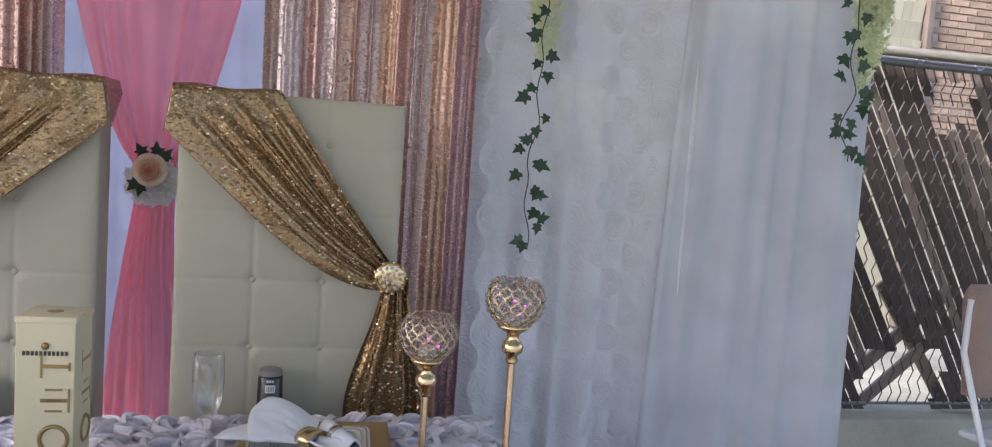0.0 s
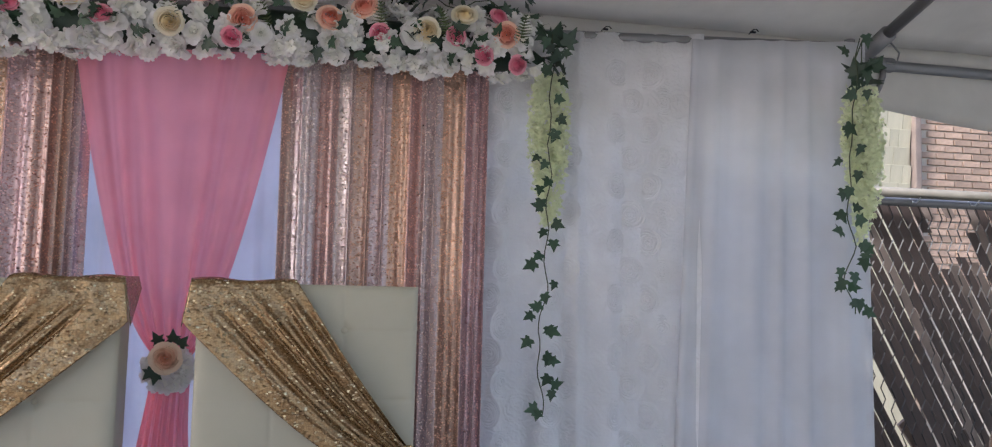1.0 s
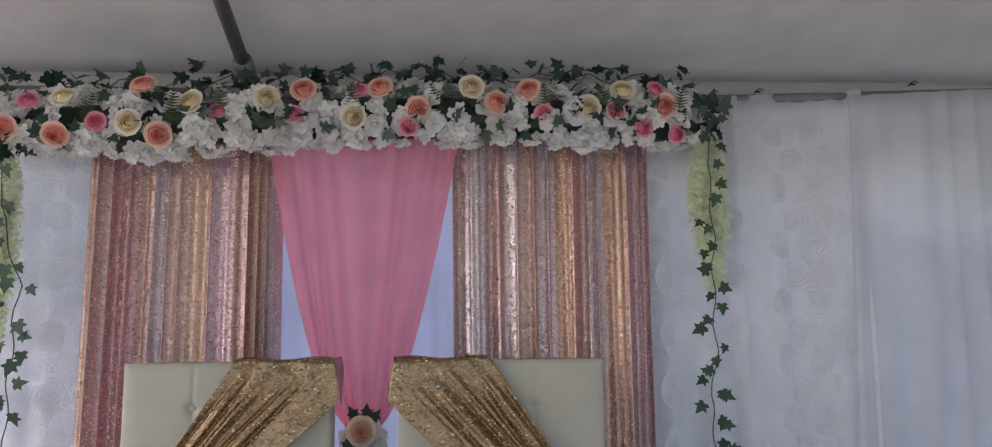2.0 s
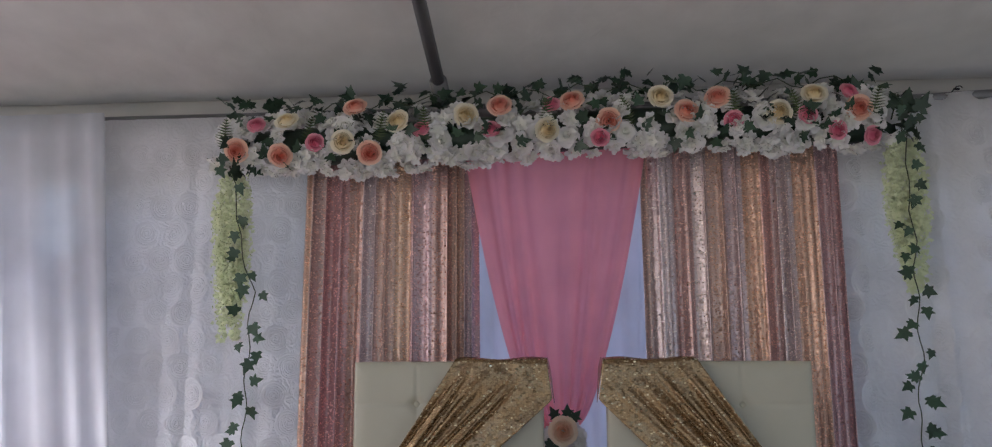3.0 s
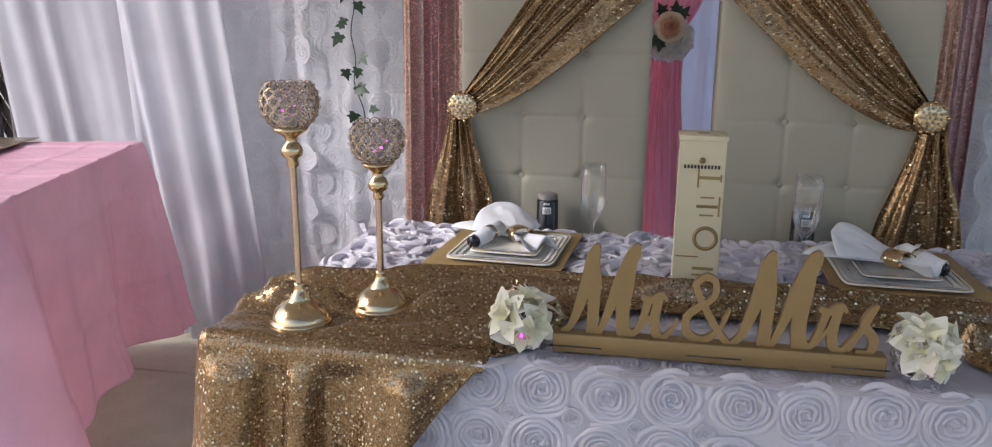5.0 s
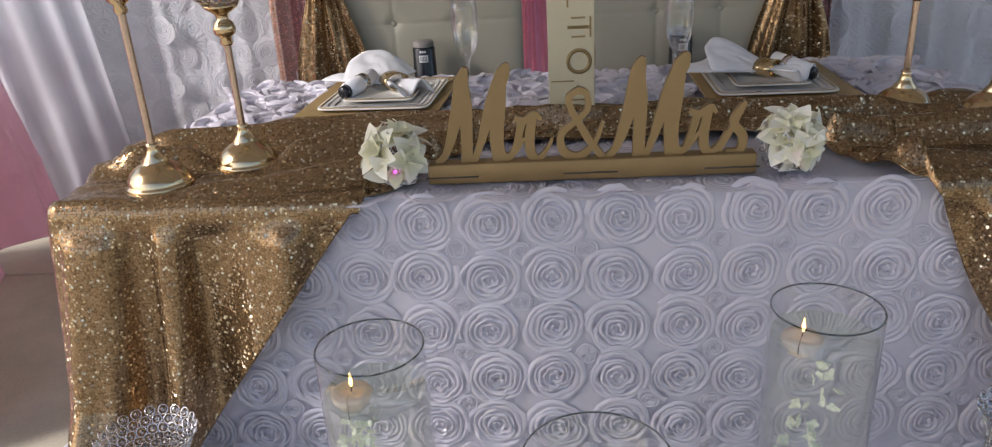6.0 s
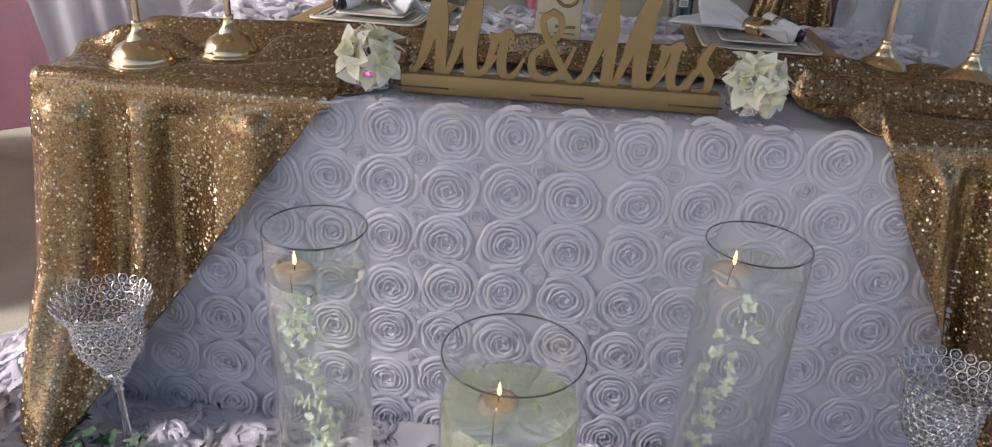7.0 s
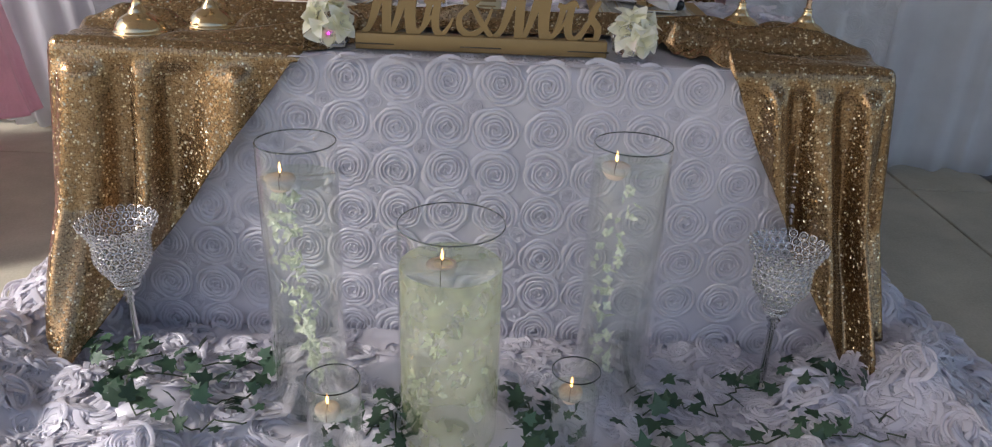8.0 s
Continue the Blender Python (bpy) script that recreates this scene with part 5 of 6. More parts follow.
def candle_holder(x, y, height, seed, base_r=0.062):
    ch = thing("candle_holder", "tall gold candle holder with a crystal bead bowl", "candle holder", (x, y, TOP - 0.012), "gold candle holders", turn=seed * 31)
    b, h = base_r, height
    part("foot", lathe([(0.0, 0.0), (b, 0.0), (b, 0.006), (b * 0.97, 0.009), (b * 0.93, 0.010), (b * 0.93, 0.013), (b * 0.88, 0.020), (b * 0.78, 0.030), (b * 0.62, 0.039), (b * 0.45, 0.045), (b * 0.36, 0.048), (b * 0.36, 0.051), (b * 0.22, 0.062), (b * 0.15, 0.076), (b * 0.18, 0.082), (0.0, 0.084)], 32), M_GOLD, ch)
    part("pole", lathe([(0.0068, 0.075), (0.0068, h - 0.165)], 16), M_ROSEGOLD, ch)
    part("neck", lathe([(0.0095, h - 0.17), (0.012, h - 0.165), (0.010, h - 0.155), (0.019, h - 0.148), (0.021, h - 0.138), (0.017, h - 0.128), (0.010, h - 0.122), (0.013, h - 0.112), (0.030, h - 0.101), (0.033, h - 0.096), (0.0, h - 0.095)], 24), M_GOLD, ch)

    def prof(v):
        a = -1.05 + 1.75 * v
        return (0.053 * math.cos(a), h - 0.047 + 0.056 * math.sin(a))
    rings, gems = jewel_cup(prof, 7, 14, 0.0115, 0.0014)
    bowl = part("bowl", rings, M_CHAMPAGNE, ch, "champagne gold wire bowl")
    part("crystal_beading", gems, M_CRYSTAL, bowl, "clear crystals")["kind"] = "stuff"
    bowl["kind"] = "stuff"
    light = bmesh.new()
    for k in range(3):
        ball((0.014 * math.cos(2.1 * k + seed), 0.012 * math.sin(2.1 * k + seed) - 0.01, h - 0.072 + 0.010 * k), 0.0024, light)
    part("led", light, M_LED, ch, "magenta light bulb")
    part("led_base", lathe([(0.0, 0), (0.018, 0.0), (0.018, 0.02), (0.0, 0.022)], 14, at=(0, 0, h - 0.094)), M_WHITEPAINT, ch)


candle_holder(-0.752, 0.055, 0.485, 1)
candle_holder(-0.620, 0.165, 0.405, 2)
candle_holder(0.880, 0.300, 0.480, 3)
candle_holder(0.728, 0.365, 0.395, 4)

# name sign
sign = thing("mr_and_mrs_sign", "gold cut-out sign reading Mr & Mrs on a flat base", "sign", (0.049, 0.045, TZ + 0.012))
sign.matrix_basis = sign.matrix_basis @ Matrix.Diagonal((0.955, 1, 1, 1))
part("base", box((0, 0.0, 0.0185), (0.61, 0.034, 0.037), 0.003), M_GOLDPAINT, sign)
for x in (-0.26, 0.0, 0.26):
    part("slot", box((x, -0.0172, 0.013), (0.10, 0.002, 0.0025)), M_DARKPRINT, sign)


def stroke(points, widths, k):
    """A tapered stroke of lettering, cut from board; smoothed between its points."""
    pts, ws = [], []
    n = len(points)
    for i in range(n - 1):
        p0, p1, p2, p3 = (Vector(points[max(0, min(n - 1, i + d))]) for d in (-1, 0, 1, 2))
        for s in range(6):
            q = s / 6
            pts.append(0.5 * (2 * p1 + (p2 - p0) * q + (2 * p0 - 5 * p1 + 4 * p2 - p3) * q * q + (3 * p1 - p0 - 3 * p2 + p3) * q ** 3))
            ws.append(widths[i] + (widths[i + 1] - widths[i]) * q)
    pts.append(Vector(points[-1]))
    ws.append(widths[-1])
    bm, rows = bmesh.new(), []
    d = 0.0055 + 0.0002 * k
    for i, p in enumerate(pts):
        t = (pts[min(i + 1, len(pts) - 1)] - pts[max(0, i - 1)]).normalized()
        nrm = Vector((-t.y, t.x)) * ws[i] / 2
        a, b = p + nrm, p - nrm
        rows.append([bm.verts.new((a.x, -d, a.y)), bm.verts.new((b.x, -d, b.y)), bm.verts.new((b.x, d, b.y)), bm.verts.new((a.x, d, a.y))])
    for p, q in zip(rows, rows[1:]):
        for i in range(4):
            j = (i + 1) % 4
            bm.faces.new((p[i], p[j], q[j], q[i]))
    bm.faces.new(rows[0])
    bm.faces.new(rows[-1][::-1])
    return bm


def letter(name, x, scale, strokes):
    ob = None
    for k, (pts, ws) in enumerate(strokes):
        bm = stroke([(x + px * scale, 0.036 + py * scale * 1.04) for px, py in pts], [0.66 * w * scale for w in ws], k + (1 if name == "letter_r" else 0))
        if ob is None:
            ob = part(name, bm, M_GOLDPAINT, sign, smooth=False)
        else:
            part("stroke", bm, M_GOLDPAINT, ob, smooth=False)


BIG_M = (
    ([(-0.06, 0.0), (0.05, 0.10), (0.17, 0.42), (0.28, 0.85), (0.33, 1.0)], (0.10, 0.12, 0.20, 0.24, 0.07)),
    ([(0.30, 0.95), (0.31, 0.60), (0.30, 0.25), (0.29, -0.03)], (0.10, 0.22, 0.20, 0.20)),
    ([(0.36, -0.02), (0.47, 0.25), (0.60, 0.62), (0.74, 0.92), (0.80, 1.02)], (0.09, 0.14, 0.22, 0.24, 0.06)),
    ([(0.74, 0.93), (0.68, 0.60), (0.64, 0.28), (0.66, -0.03)], (0.12, 0.24, 0.24, 0.22)),
    ([(0.66, 0.10), (0.75, 0.04), (0.86, 0.12), (0.95, 0.25)], (0.14, 0.12, 0.08, 0.05)),
)
SMALL_R = (
    ([(0.0, 0.02), (0.10, 0.22), (0.17, 0.48)], (0.07, 0.12, 0.16)),
    ([(0.08, 0.50), (0.20, 0.47), (0.33, 0.54), (0.40, 0.47)], (0.10, 0.14, 0.12, 0.05)),
    ([(0.31, 0.52), (0.26, 0.30), (0.27, 0.08), (0.37, 0.02), (0.48, 0.14), (0.54, 0.26)], (0.14, 0.19, 0.18, 0.12, 0.07, 0.04)),
)
AMP = (
    ([(0.62, 0.42), (0.50, 0.16), (0.30, 0.02), (0.12, 0.10), (0.10, 0.28), (0.22, 0.40)], (0.05, 0.10, 0.15, 0.16, 0.13, 0.11)),
    ([(0.20, 0.38), (0.42, 0.56), (0.42, 0.74), (0.30, 0.80)], (0.11, 0.11, 0.12, 0.12)),
    ([(0.33, 0.80), (0.20, 0.70), (0.26, 0.50)], (0.11, 0.12, 0.12)),
    ([(0.25, 0.54), (0.44, 0.22), (0.62, 0.0)], (0.12, 0.14, 0.12)),
)
SMALL_S = (
    ([(0.0, 0.02), (0.14, 0.28), (0.28, 0.56)], (0.06, 0.10, 0.06)),
    ([(0.26, 0.54), (0.16, 0.34), (0.27, 0.18), (0.24, 0.02), (0.08, 0.02)], (0.10, 0.16, 0.17, 0.13, 0.06)),
)
letter("letter_m", -0.278, 0.165, BIG_M)
letter("letter_r", -0.150, 0.150, SMALL_R)
letter("ampersand", -0.068, 0.150, AMP)
letter("letter_m", 0.040, 0.170, BIG_M)
letter("letter_r", 0.170, 0.150, SMALL_R)
letter("letter_s", 0.238, 0.155, SMALL_S)


def votive(x, y, seed):
    rn = random.Random(seed)
    v = thing("flower_votive", "crystal bead votive holding a cluster of white silk blossoms", "flower votive", (x, y, TZ + 0.02), "flower votives")

    def prof(q):
        return (0.038 + 0.008 * math.sin(math.pi * q), 0.004 + 0.075 * q)
    rings, gems = jewel_cup(prof, 5, 14, 0.0092, 0.0012)
    cup = part("cup", rings, M_SILVER, v, "silver wire cup")
    part("crystal_beading", gems, M_CRYSTAL, cup)["kind"] = "stuff"
    cup["kind"] = "stuff"
    part("bottom", lathe([(0, 0), (0.036, 0), (0.036, 0.004), (0, 0.004)], 18), M_SILVER, v)
    for k, (dx, dy, dz) in enumerate(((-0.5, -0.7, 0.35), (0.75, -0.6, 0.1), (0.1, -0.2, 1.0), (-0.8, 0.1, 0.5), (0.6, 0.3, 0.8), (0.15, -0.9, -0.25))):
        d = Vector((dx + rn.uniform(-0.2, 0.2), dy, dz + rn.uniform(-0.15, 0.15))).normalized()
        m = d.to_track_quat("Z", "Y").to_matrix().to_4x4()
        placed("ivory_blossom", IVORY[k % 3], v, Matrix.Translation(Vector((0, -0.008, 0.046)) + d * rn.uniform(0.026, 0.040)) @ m @ pose(0, 0, 0, 0, 0, rn.uniform(0, 360)) @ Matrix.Scale(rn.uniform(1.0, 1.25), 4))
    placed("led", LEDM, v, pose(0.004, -0.045, 0.03))


LEDM = mesh_of("led", ball((0, 0, 0), 0.0028), M_LED)
votive(-0.300, 0.045, 1)
votive(0.398, 0.045, 2)


def place_setting(x, y, turn, flip):
    s = -1 if flip else 1
    z = TZ + 0.027
    mat_ = thing("placemat", "stiff gold placemat lying on the rosette cloth", "placemat", (x, y, z), "placemats", turn=turn)
    part("board", box((0, 0, 0.003), (0.345, 0.40, 0.005), 0.002), M_GOLDMAT, mat_)

    def plate(size, zz, name, label):
        p = thing(name, label, "plate", (x + 0.012 * s, y - 0.01, zz), "square plates", turn=turn)
        hw, hd = size[0] / 2, size[1] / 2

        def fn(u, v):
            # square rings from the rim inwards
            k = [(1.0, 0.006), (0.985, 0.0068), (0.80, 0.004), (0.74, 0.0015), (0.0, 0.0015)][min(4, int(v * 4 + 0.5))]
            th = 2 * math.pi * u
            c, q = math.cos(th), math.sin(th)
            e = 14.0
            rr = (abs(c) ** e + abs(q) ** e) ** (-1 / e)
            return (hw * k[0] * c * rr, hd * k[0] * q * rr, k[1])
        part("dish", sheet(fn, 96, 4, closed=True), M_PLATE, p, thick=0.003)
        for f in (0.95, 0.86, 0.76):
            loop = []
            for i in range(97):
                c, q = math.cos(2 * math.pi * i / 96), math.sin(2 * math.pi * i / 96)
                rr = (abs(c) ** 14 + abs(q) ** 14) ** (-1 / 14)
                loop.append((hw * f * c * rr, hd * f * q * rr, 0.0085 if f > 0.9 else 0.0072 if f > 0.8 else 0.0052))
            part("silver_line", tube(loop, 0.0016, 4, caps=False), M_SILVERLINE if f < 0.9 else M_GOLDMAT, p, "thin metallic rim line")
    plate((0.275, 0.315), z + 0.007, "dinner_plate", "square ivory dinner plate with a gold rim line")
    plate((0.175, 0.205), z + 0.0135, "salad_plate", "smaller square ivory plate with silver lines")

    nap = thing("napkin", "white cloth napkin fanned out through a gold ring", "napkin", (x + (-0.005 if flip else 0.03), y + (-0.01 if flip else 0.02), z + 0.022), "napkins", turn=turn + (38 if not flip else 48))
    nap.matrix_basis = nap.matrix_basis @ Matrix.Diagonal((1.25, 1.2, 0.95, 1))

    def fan(u, v):
        spread = 0.024 + 0.058 * ease(v)
        lobes = 0.007 * math.sin(2 * math.pi * 1.5 * u + 0.6) * v
        return (spread * (2 * u - 1), 0.01 + 0.125 * v - 0.06 * v * (2 * u - 1) ** 2, 0.014 + 0.065 * v * (1 - abs(2 * u - 1) ** 1.6) + lobes + 0.004 * nz(u * 6, v * 6, s))
    part("fan", sheet(fan, 36, 18), M_NAPKIN, nap, thick=0.004)

    def fan_low(u, v):
        return ((0.022 + 0.085 * v) * (2 * u - 1), 0.005 + 0.135 * v, 0.006 + 0.02 * v * (1 - (2 * u - 1) ** 2) + 0.006 * math.sin(9 * u + 1))
    part("under_fold", sheet(fan_low, 30, 14), M_NAPKIN, nap, thick=0.004)

    def tail(u, v):
        return ((0.020 + 0.028 * v) * (2 * u - 1), -0.01 - 0.075 * v, 0.016 + 0.016 * math.sin(2 * math.pi * 1.5 * u + 1) * (0.3 + v) - 0.004 * v)
    part("tail", sheet(tail, 26, 12), M_NAPKIN, nap, thick=0.004)
    part("napkin_ring", sheet(lambda u, v: (0.026 * math.cos(2 * math.pi * u), -0.018 + 0.036 * v, 0.018 + 0.021 * math.sin(2 * math.pi * u)), 26, 3, closed=True), M_GOLD, nap, "gold napkin ring", thick=0.002)
    rl = thing("rolled_favour", "small wrapped white roll with a jewelled silver band", "favour", (x - 0.055 * s, y - 0.01, z + 0.040), "wrapped favours", turn=turn + (-22 if not flip else 30))
    m = Matrix.Rotation(radians(97), 4, "X")
    for nm, pr, mt, lb in (("roll", [(0, -0.06), (0.019, -0.06), (0.0195, -0.02), (0.021, 0.01), (0.020, 0.05), (0.0, 0.05)], M_NAPKIN, ""), ("dark_end", [(0.0, 0.0502), (0.017, 0.0502), (0.015, 0.066), (0.0, 0.068)], M_BLACK, "dark cap end"), ("band", [(0.0215, -0.022), (0.0222, -0.02), (0.0222, -0.004), (0.0215, -0.002)], M_SILVER, "silver jewelled band")):
        ob = part(nm, lathe(pr, 22), mt, rl, lb)
        ob.matrix_basis = m
    return z


place_setting(-0.435, 0.655, -4, False)
place_setting(0.522, 0.64, -2, True)


def flute(x, y):
    f = thing("champagne_flute", "clear champagne flute on a thin stem", "glass", (x, y, TZ + 0.02), "champagne flutes")
    f.matrix_basis = f.matrix_basis @ Matrix.Diagonal((1.15, 1.15, 1, 1))
    part("foot", lathe([(0.0, 0.0), (0.034, 0.0), (0.034, 0.002), (0.008, 0.006), (0.0045, 0.012)], 28), M_FLUTE, f)
    part("stem", lathe([(0.0045, 0.012), (0.0038, 0.05), (0.0042, 0.085), (0.008, 0.096)], 16), M_FLUTE, f)
    part("bowl", lathe([(0.0, 0.094), (0.008, 0.096), (0.018, 0.112), (0.026, 0.14), (0.0295, 0.18), (0.029, 0.215), (0.0265, 0.245), (0.0255, 0.245), (0.028, 0.215), (0.0285, 0.18), (0.025, 0.14), (0.017, 0.114), (0.0, 0.100)], 32), M_FLUTE, f)


flute(-0.214, 0.66)
flute(0.296, 0.60)

# gift box; the maker's name stays plain shapes
gift = thing("champagne_box", "tall cream champagne gift box with gold print", "box", (0.0355, 0.468, TZ + 0.020), turn=-1.5)
W, D, H = 0.101, 0.098, 0.344
part("carton", box((0, 0, H / 2), (W, D, H), 0.002), M_CARD, gift, smooth=False)
part("lid", box((0, 0, H + 0.004), (W + 0.004, D + 0.004, 0.012), 0.002), M_CARD, gift)
part("lid_seal", lathe([(0, 0), (0.014, 0.0), (0.014, 0.0006), (0, 0.0006)], 18, at=(0, 0, H + 0.0102)), M_PRINT, gift)
fy = -D / 2 - 0.0012
for k in range(11):
    part("print_mark", box((-0.036 + 0.0072 * k, fy, H - 0.058), (0.0045, 0.001, 0.008)), M_DARKPRINT, gift, "small row of dark print", smooth=False)
crest = part("crest_mark", lathe([(0, 0), (0.005, 0.0), (0.007, 0.001), (0, 0.0012)], 12), M_PRINT, gift)
crest.matrix_basis = pose(0, fy, H - 0.044, 90)


def mark(cx, cz, w, h, x=None):
    return part("gold_mark", box((cx, fy, cz), (w, 0.001, h), 0.0003), M_PRINT, gift, smooth=False)


for face in (0, 1):
    made = []
    made.append(mark(0.018, 0.262, 0.050, 0.007))
    made.append(mark(-0.006, 0.262, 0.004, 0.044))
    made.append(mark(0.042, 0.262, 0.004, 0.016))
    made.append(mark(0.042, 0.198, 0.004, 0.044))
    made.append(mark(0.016, 0.198, 0.046, 0.007))
    for q in (-0.02, 0.0, 0.02):
        made.append(mark(0.016, 0.198 + q, 0.030, 0.004))
    o = part("gold_mark", ring((0.017, fy, 0.125), (0, 1, 0), 0.024, 0.004, 28, 4), M_PRINT, gift)
    made.append(o)
    made.append(mark(0.016, 0.055, 0.046, 0.007))
    made.append(mark(0.016, 0.040, 0.046, 0.004))
    made.append(mark(-0.02, 0.082, 0.05, 0.003))
    if face == 1:
        for ob in made:
            ob.matrix_basis = Matrix.Rotation(radians(90), 4, "Z")


def bottle(x, y):
    b = thing("bottle", "dark bottle with a white neck label standing on the chair", "bottle", (x, y, 0.470), "dark bottles", turn=12)
    b.matrix_basis = b.matrix_basis @ Matrix.Diagonal((1.3, 1.3, 1, 1))
    part("body", lathe([(0.0, 0.0), (0.036, 0.0), (0.038, 0.004), (0.038, 0.195), (0.034, 0.222), (0.0275, 0.245), (0.0262, 0.342), (0.024, 0.348), (0.0, 0.348)], 28), M_BLACK, b)
    part("cap", lathe([(0.0245, 0.348), (0.0245, 0.361), (0.022, 0.364), (0.0, 0.364)], 28), M_LID, b, "grey lid")
    lab = part("label", sheet(lambda u, v: (0.0272 * math.sin(-0.55 + 0.8 * u), -0.0272 * math.cos(-0.55 + 0.8 * u), 0.304 + 0.022 * v), 10, 2), M_LABEL, b, "white barcode label")
    for k in range(5):
        part("print_bar", sheet(lambda u, v, k=k: (0.0276 * math.sin(-0.42 + 0.12 * k + 0.05 * u), -0.0276 * math.cos(-0.42 + 0.12 * k + 0.05 * u), 0.308 + 0.014 * v), 1, 1), M_DARKPRINT, lab)
    for k in range(3):
        part("print_bar", sheet(lambda u, v, k=k: (0.0272 * math.sin(-0.45 + 0.2 * k + 0.14 * u), -0.0272 * math.cos(-0.45 + 0.2 * k + 0.14 * u), 0.333 + 0.007 * v), 3, 1), M_LABEL, b)


bottle(-0.388, 1.13)
bottle(0.394, 1.13)

# ---- floor display ----
FLOOR = 0.05


def vase(x, y, r, h, water, flowers, seed, small=False, off=(0.0, 0.0), cloudy=False):
    rn = random.Random(seed)
    z0 = FLOOR - 0.015
    v = thing("small_cylinder_vase" if small else "cylinder_vase", ("short clear glass cylinder with water and a floating candle" if small else "tall clear glass cylinder with water, blossoms and a floating candle"), "vase", (x, y, z0), "candle vases")
    t = 0.0035
    part("glass", lathe([(0.0, 0.0), (r - 0.003, 0.0), (r, 0.004), (r, h - 0.002), (r - t / 2, h)], 48), M_GLASS, v)
    part("glass_bottom", lathe([(0.0, 0.003), (r - 0.004, 0.003), (r - 0.004, 0.018), (0.0, 0.015)], 40), M_RIM, v)
    part("rim", ring((0, 0, h - 0.001), (0, 0, 1), r - t / 2, 0.0016, 48, 6), M_RIM, v, "thick polished glass rim")
    wz = water - z0
    part("water", lathe([(0.0, 0.017), (r - t - 0.0006, 0.017), (r - t - 0.0006, wz - 0.002), (r - t - 0.001, wz), (0.0, wz)], 40), M_MILKY if cloudy else M_WATER, v)
    part("water_surface", lathe([(0.0, wz + 0.0012), (r - t - 0.001, wz + 0.0012), (r - t - 0.0008, wz + 0.0030)], 40), M_SURFACE, v)
    cx, cy = off
    cr = 0.031 if not small else 0.025
    cn = part("floating_candle", lathe([(0.0, -0.018), (cr * 0.55, -0.018), (cr * 0.9, -0.004), (cr, 0.006), (cr * 0.92, 0.010), (cr * 0.5, 0.008), (0.0, 0.008)], 28, at=(cx, cy, wz - 0.009)), M_WAX, v, "pale pink floating candle")
    part("wick", tube([(cx, cy, wz - 0.002), (cx + 0.001, cy, wz + 0.009)], 0.0009, 5), M_WICK, cn)
    fl = part("flame", lathe([(0.0, 0.0), (0.0022, 0.004), (0.0029, 0.008), (0.0022, 0.015), (0.0010, 0.021), (0.0, 0.026)], 12, at=(cx + 0.001, cy, wz + 0.007)), M_FLAME, cn, "small yellow flame")
    if flowers:
        bm = bmesh.new()
        n = flowers
        for k in range(n):
            q = rn.random()
            th = 2.6 * q + rn.uniform(-1.3, 1.3) * (2.4 if cloudy else 0.55) + seed
            rr = (r - 0.018) * (rn.uniform(0.6, 0.98) if cloudy else rn.uniform(0.1, 0.95))
            base = Matrix.Translation((rr * math.cos(th), rr * math.sin(th), 0.05 + (wz - 0.08) * q)) @ Euler((rn.uniform(0, 6), rn.uniform(0, 6), rn.uniform(0, 6))).to_matrix().to_4x4()
            for i in range(4):
                petal(bm, base @ pose(0, 0, 0, 0, 0, 90 * i) @ pose(0, 0.001, 0, 25), rn.uniform(0.006, 0.013), 0.005, 0.3, -0.2, 2)
        f = part("submerged_blossom", bm, M_BLOOM, v, "pale green blossoms under water")
        f["kind"] = "stuff"
    else:
        for k in range(6):
            placed("leaf", IVY[k % 4], v, pose(rn.uniform(-0.5, 0.5) * r, rn.uniform(-0.5, 0.5) * r, 0.03 + 0.1 * rn.random(), rn.uniform(0, 360), rn.uniform(0, 360), 0) @ Matrix.Scale(0.5, 4))


M_RIM = clear_glass("glass_rim", (0.55, 0.58, 0.57), 1.6)
vase(-0.292, -0.350, 0.079, 0.624, 0.582, 150, 1, off=(-0.036, 0.0))
vase(0.376, -0.268, 0.081, 0.620, 0.606, 70, 2, off=(-0.032, 0.0))
vase(0.022, -0.470, 0.102, 0.517, 0.466, 80, 3, off=(-0.018, 0.0), cloudy=True)
vase(-0.194, -0.560, 0.053, 0.222, 0.190, 0, 4, True, (-0.014, 0.0))
vase(0.276, -0.480, 0.050, 0.212, 0.198, 0, 5, True, (-0.008, 0.0))


def goblet(x, y, h, seed):
    g = thing("crystal_goblet", "silver candle goblet with a flared crystal bead cup", "candle holder", (x, y, FLOOR - 0.02), "silver goblets", turn=seed * 20)
    part("foot", lathe([(0.0, 0.0), (0.050, 0.0), (0.050, 0.004), (0.042, 0.010), (0.020, 0.024), (0.011, 0.040), (0.0, 0.042)], 28), M_SILVER, g)
    part("stem", lathe([(0.0085, 0.036), (0.0075, h * 0.46), (0.012, h * 0.475), (0.008, h * 0.49), (0.013, h * 0.51), (0.016, h * 0.525), (0.009, h * 0.545), (0.020, h * 0.565), (0.0, h * 0.566)], 20), M_SILVER, g)

    def prof(v):
        r = 0.026 + 0.034 * ease(v * 2.1) + 0.026 * (max(0.0, v - 0.70) / 0.30) ** 1.4
        return (r, h * 0.565 + (h * 0.435) * v)
    rings, gems = jewel_cup(prof, 12, 22, 0.0090, 0.0013)
    cup = part("cup", rings, M_SILVER, g, "silver wire cup")
    part("crystal_beading", gems, M_GEM, cup, "clear crystals", smooth=False)["kind"] = "stuff"
    cup["kind"] = "stuff"


goblet(-0.738, -0.222, 0.385, 1)
goblet(0.742, -0.232, 0.400, 2)


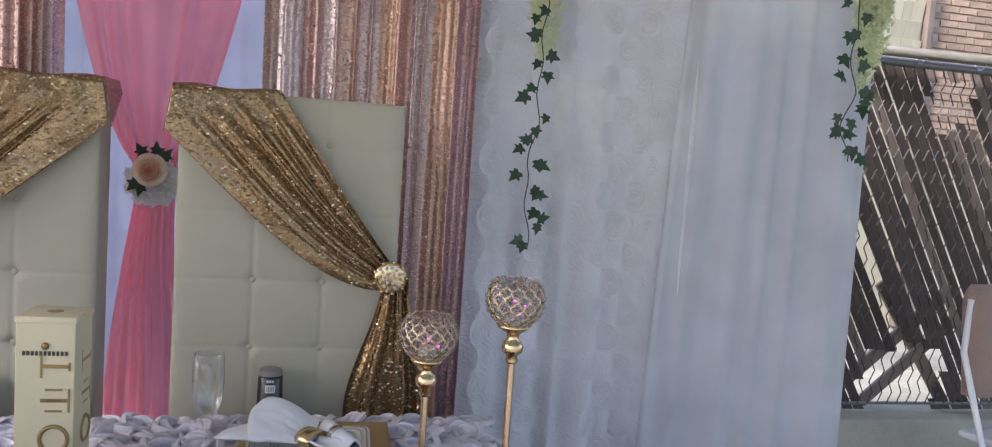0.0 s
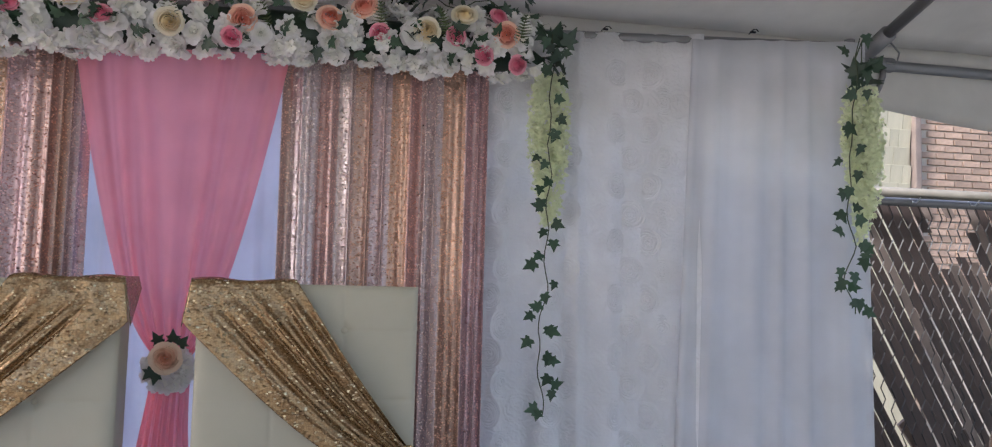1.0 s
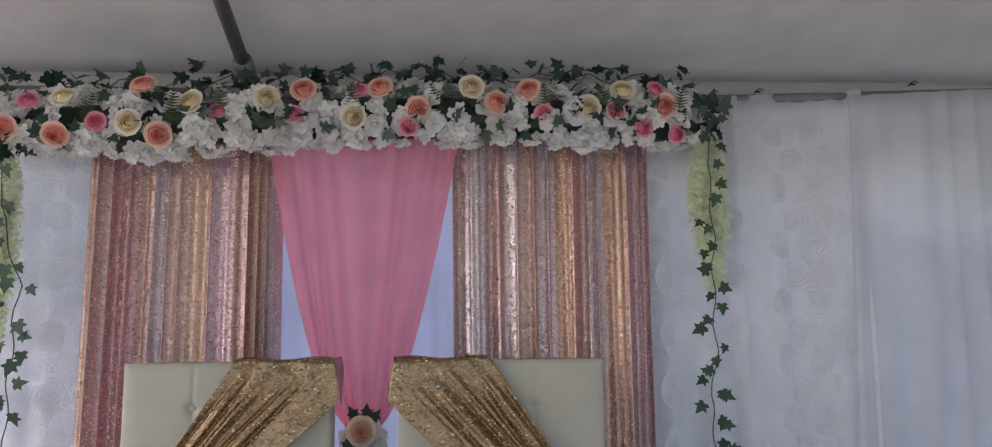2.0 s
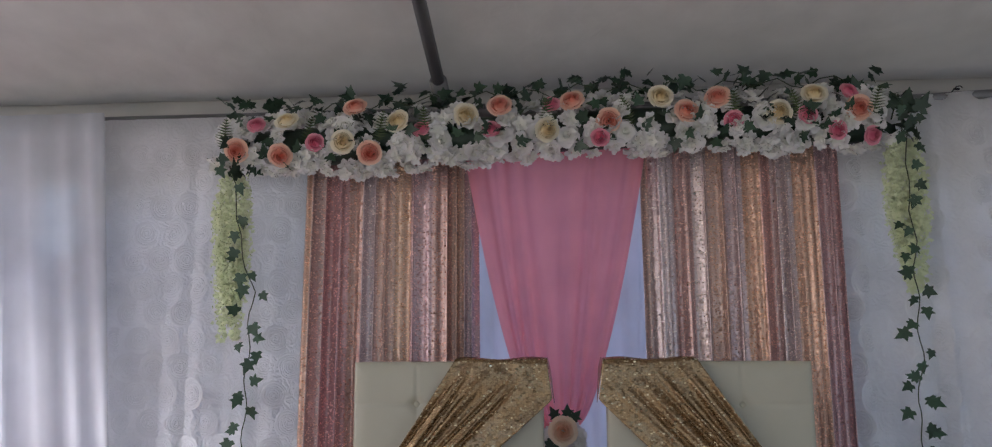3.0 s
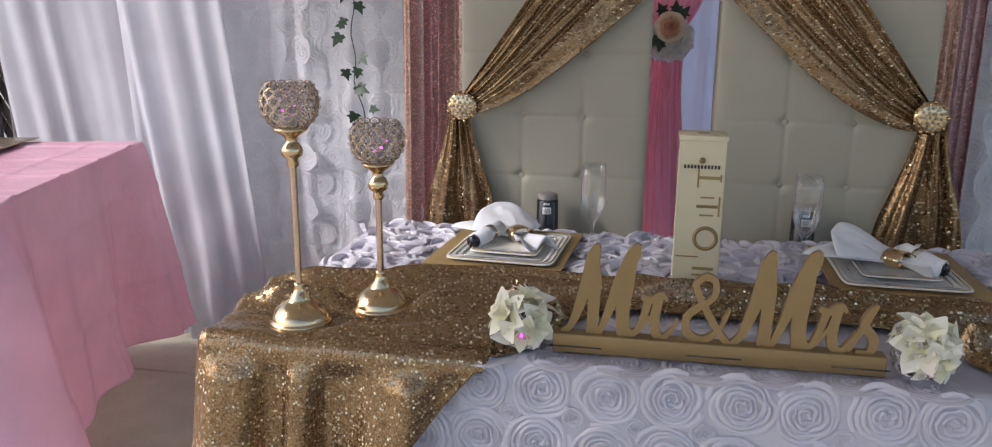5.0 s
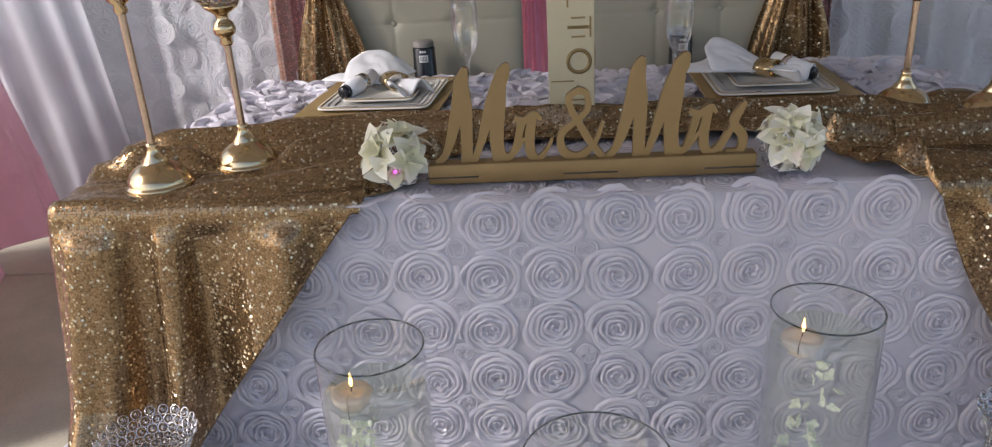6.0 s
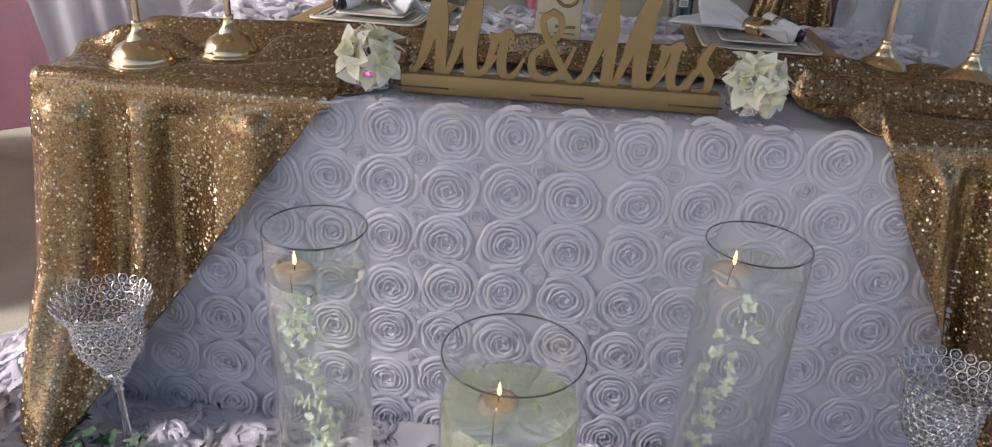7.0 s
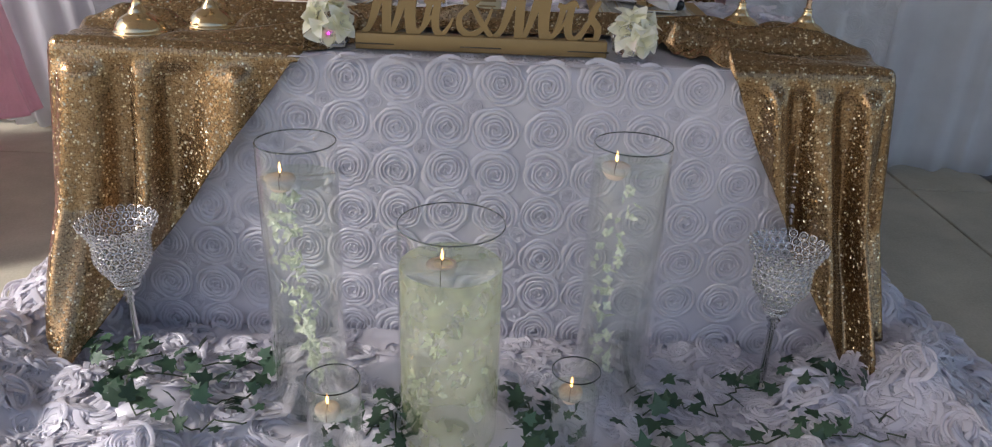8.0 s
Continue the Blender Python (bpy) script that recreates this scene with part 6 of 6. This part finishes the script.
def ivy_trail(points, leaves, seed):
    rn = random.Random(seed)
    v = thing("ivy_garland", "trailing strand of artificial green ivy on the cloth", "ivy garland", group="ivy on the floor")
    pts = []
    for a, b in zip(points, points[1:]):
        for k in range(6):
            q = k / 6
            x, y = a[0] + (b[0] - a[0]) * q + rn.uniform(-0.012, 0.012), a[1] + (b[1] - a[1]) * q + rn.uniform(-0.012, 0.012)
            pts.append(Vector((x, y, puddle_height(x, y) + 0.018 + 0.022 * abs(math.sin(7 * x + 5 * y + seed)))))
    part("stem", tube(pts, 0.002, 5), M_STEM, v)
    for k in range(leaves):
        p = pts[rn.randrange(len(pts))]
        a = rn.uniform(0, 360)
        d = Vector((0.045 * math.cos(radians(a)), 0.045 * math.sin(radians(a)), 0.012 + 0.03 * rn.random()))
        placed("ivy_leaf", IVY[rn.randrange(4)], v, Matrix.Translation(p + d) @ pose(0, 0, 0, 0, 0, a + 90) @ pose(0, 0, 0, 25 + rn.uniform(-35, 45), rn.uniform(-35, 35), 0) @ Matrix.Scale(rn.uniform(0.6, 0.98), 4))


ivy_trail(((-0.84, -0.22), (-0.76, -0.30), (-0.66, -0.26), (-0.56, -0.33), (-0.46, -0.28), (-0.40, -0.26)), 27, 1)
ivy_trail(((-0.74, -0.36), (-0.66, -0.42), (-0.56, -0.40), (-0.48, -0.46), (-0.42, -0.38), (-0.40, -0.24)), 26, 2)
ivy_trail(((-0.70, -0.44), (-0.58, -0.52), (-0.46, -0.54), (-0.36, -0.50)), 22, 7)
ivy_trail(((-0.14, -0.50), (-0.10, -0.42), (-0.08, -0.54), (-0.14, -0.58)), 22, 3)
ivy_trail(((0.16, -0.34), (0.20, -0.42), (0.19, -0.50), (0.16, -0.56), (0.22, -0.58)), 24, 4)
ivy_trail(((0.44, -0.38), (0.52, -0.34), (0.60, -0.38), (0.68, -0.28), (0.76, -0.26), (0.86, -0.30), (0.92, -0.34)), 36, 5)
ivy_trail(((0.40, -0.46), (0.48, -0.50), (0.58, -0.52), (0.68, -0.50), (0.78, -0.46), (0.90, -0.48), (0.98, -0.50)), 30, 6)

# ---- folding chair by the fence ----
fold = thing("folding_chair", "white folding chair with a taupe rosette back cover", "chair", (3.39, 1.56, 0), turn=12)
for sx in (-0.225, 0.225):
    part("frame_leg", tube([(sx, -0.24, 0.0), (sx, 0.0, 0.45), (sx, 0.12, 0.80), (sx * 0.9, 0.13, 1.02)], 0.013, 8), M_WHITEPAINT, fold)
    part("rear_leg", tube([(sx * 0.85, 0.30, 0.0), (sx * 0.85, -0.12, 0.46)], 0.012, 8), M_BLACK, fold)
part("seat", box((0, -0.06, 0.45), (0.38, 0.38, 0.03), 0.01), M_WHITEPAINT, fold)


def cover(u, v):
    th = 2 * math.pi * u
    z = 0.62 + 0.46 * v
    wide = 0.215 * (1 - 0.12 * ease((v - 0.8) / 0.2))
    deep = 0.045 * math.sqrt(max(0.0, 1 - max(0.0, (v - 0.85) / 0.15) ** 2)) + 0.002
    c, s = math.cos(th), math.sin(th)
    return (wide * math.copysign(abs(c) ** 0.5, c), 0.10 + 0.05 * v + deep * math.copysign(abs(s) ** 0.7, s), z)


part("cover", sheet(cover, 40, 22, closed=True), M_TAUPE, fold, "taupe rosette fabric cover")
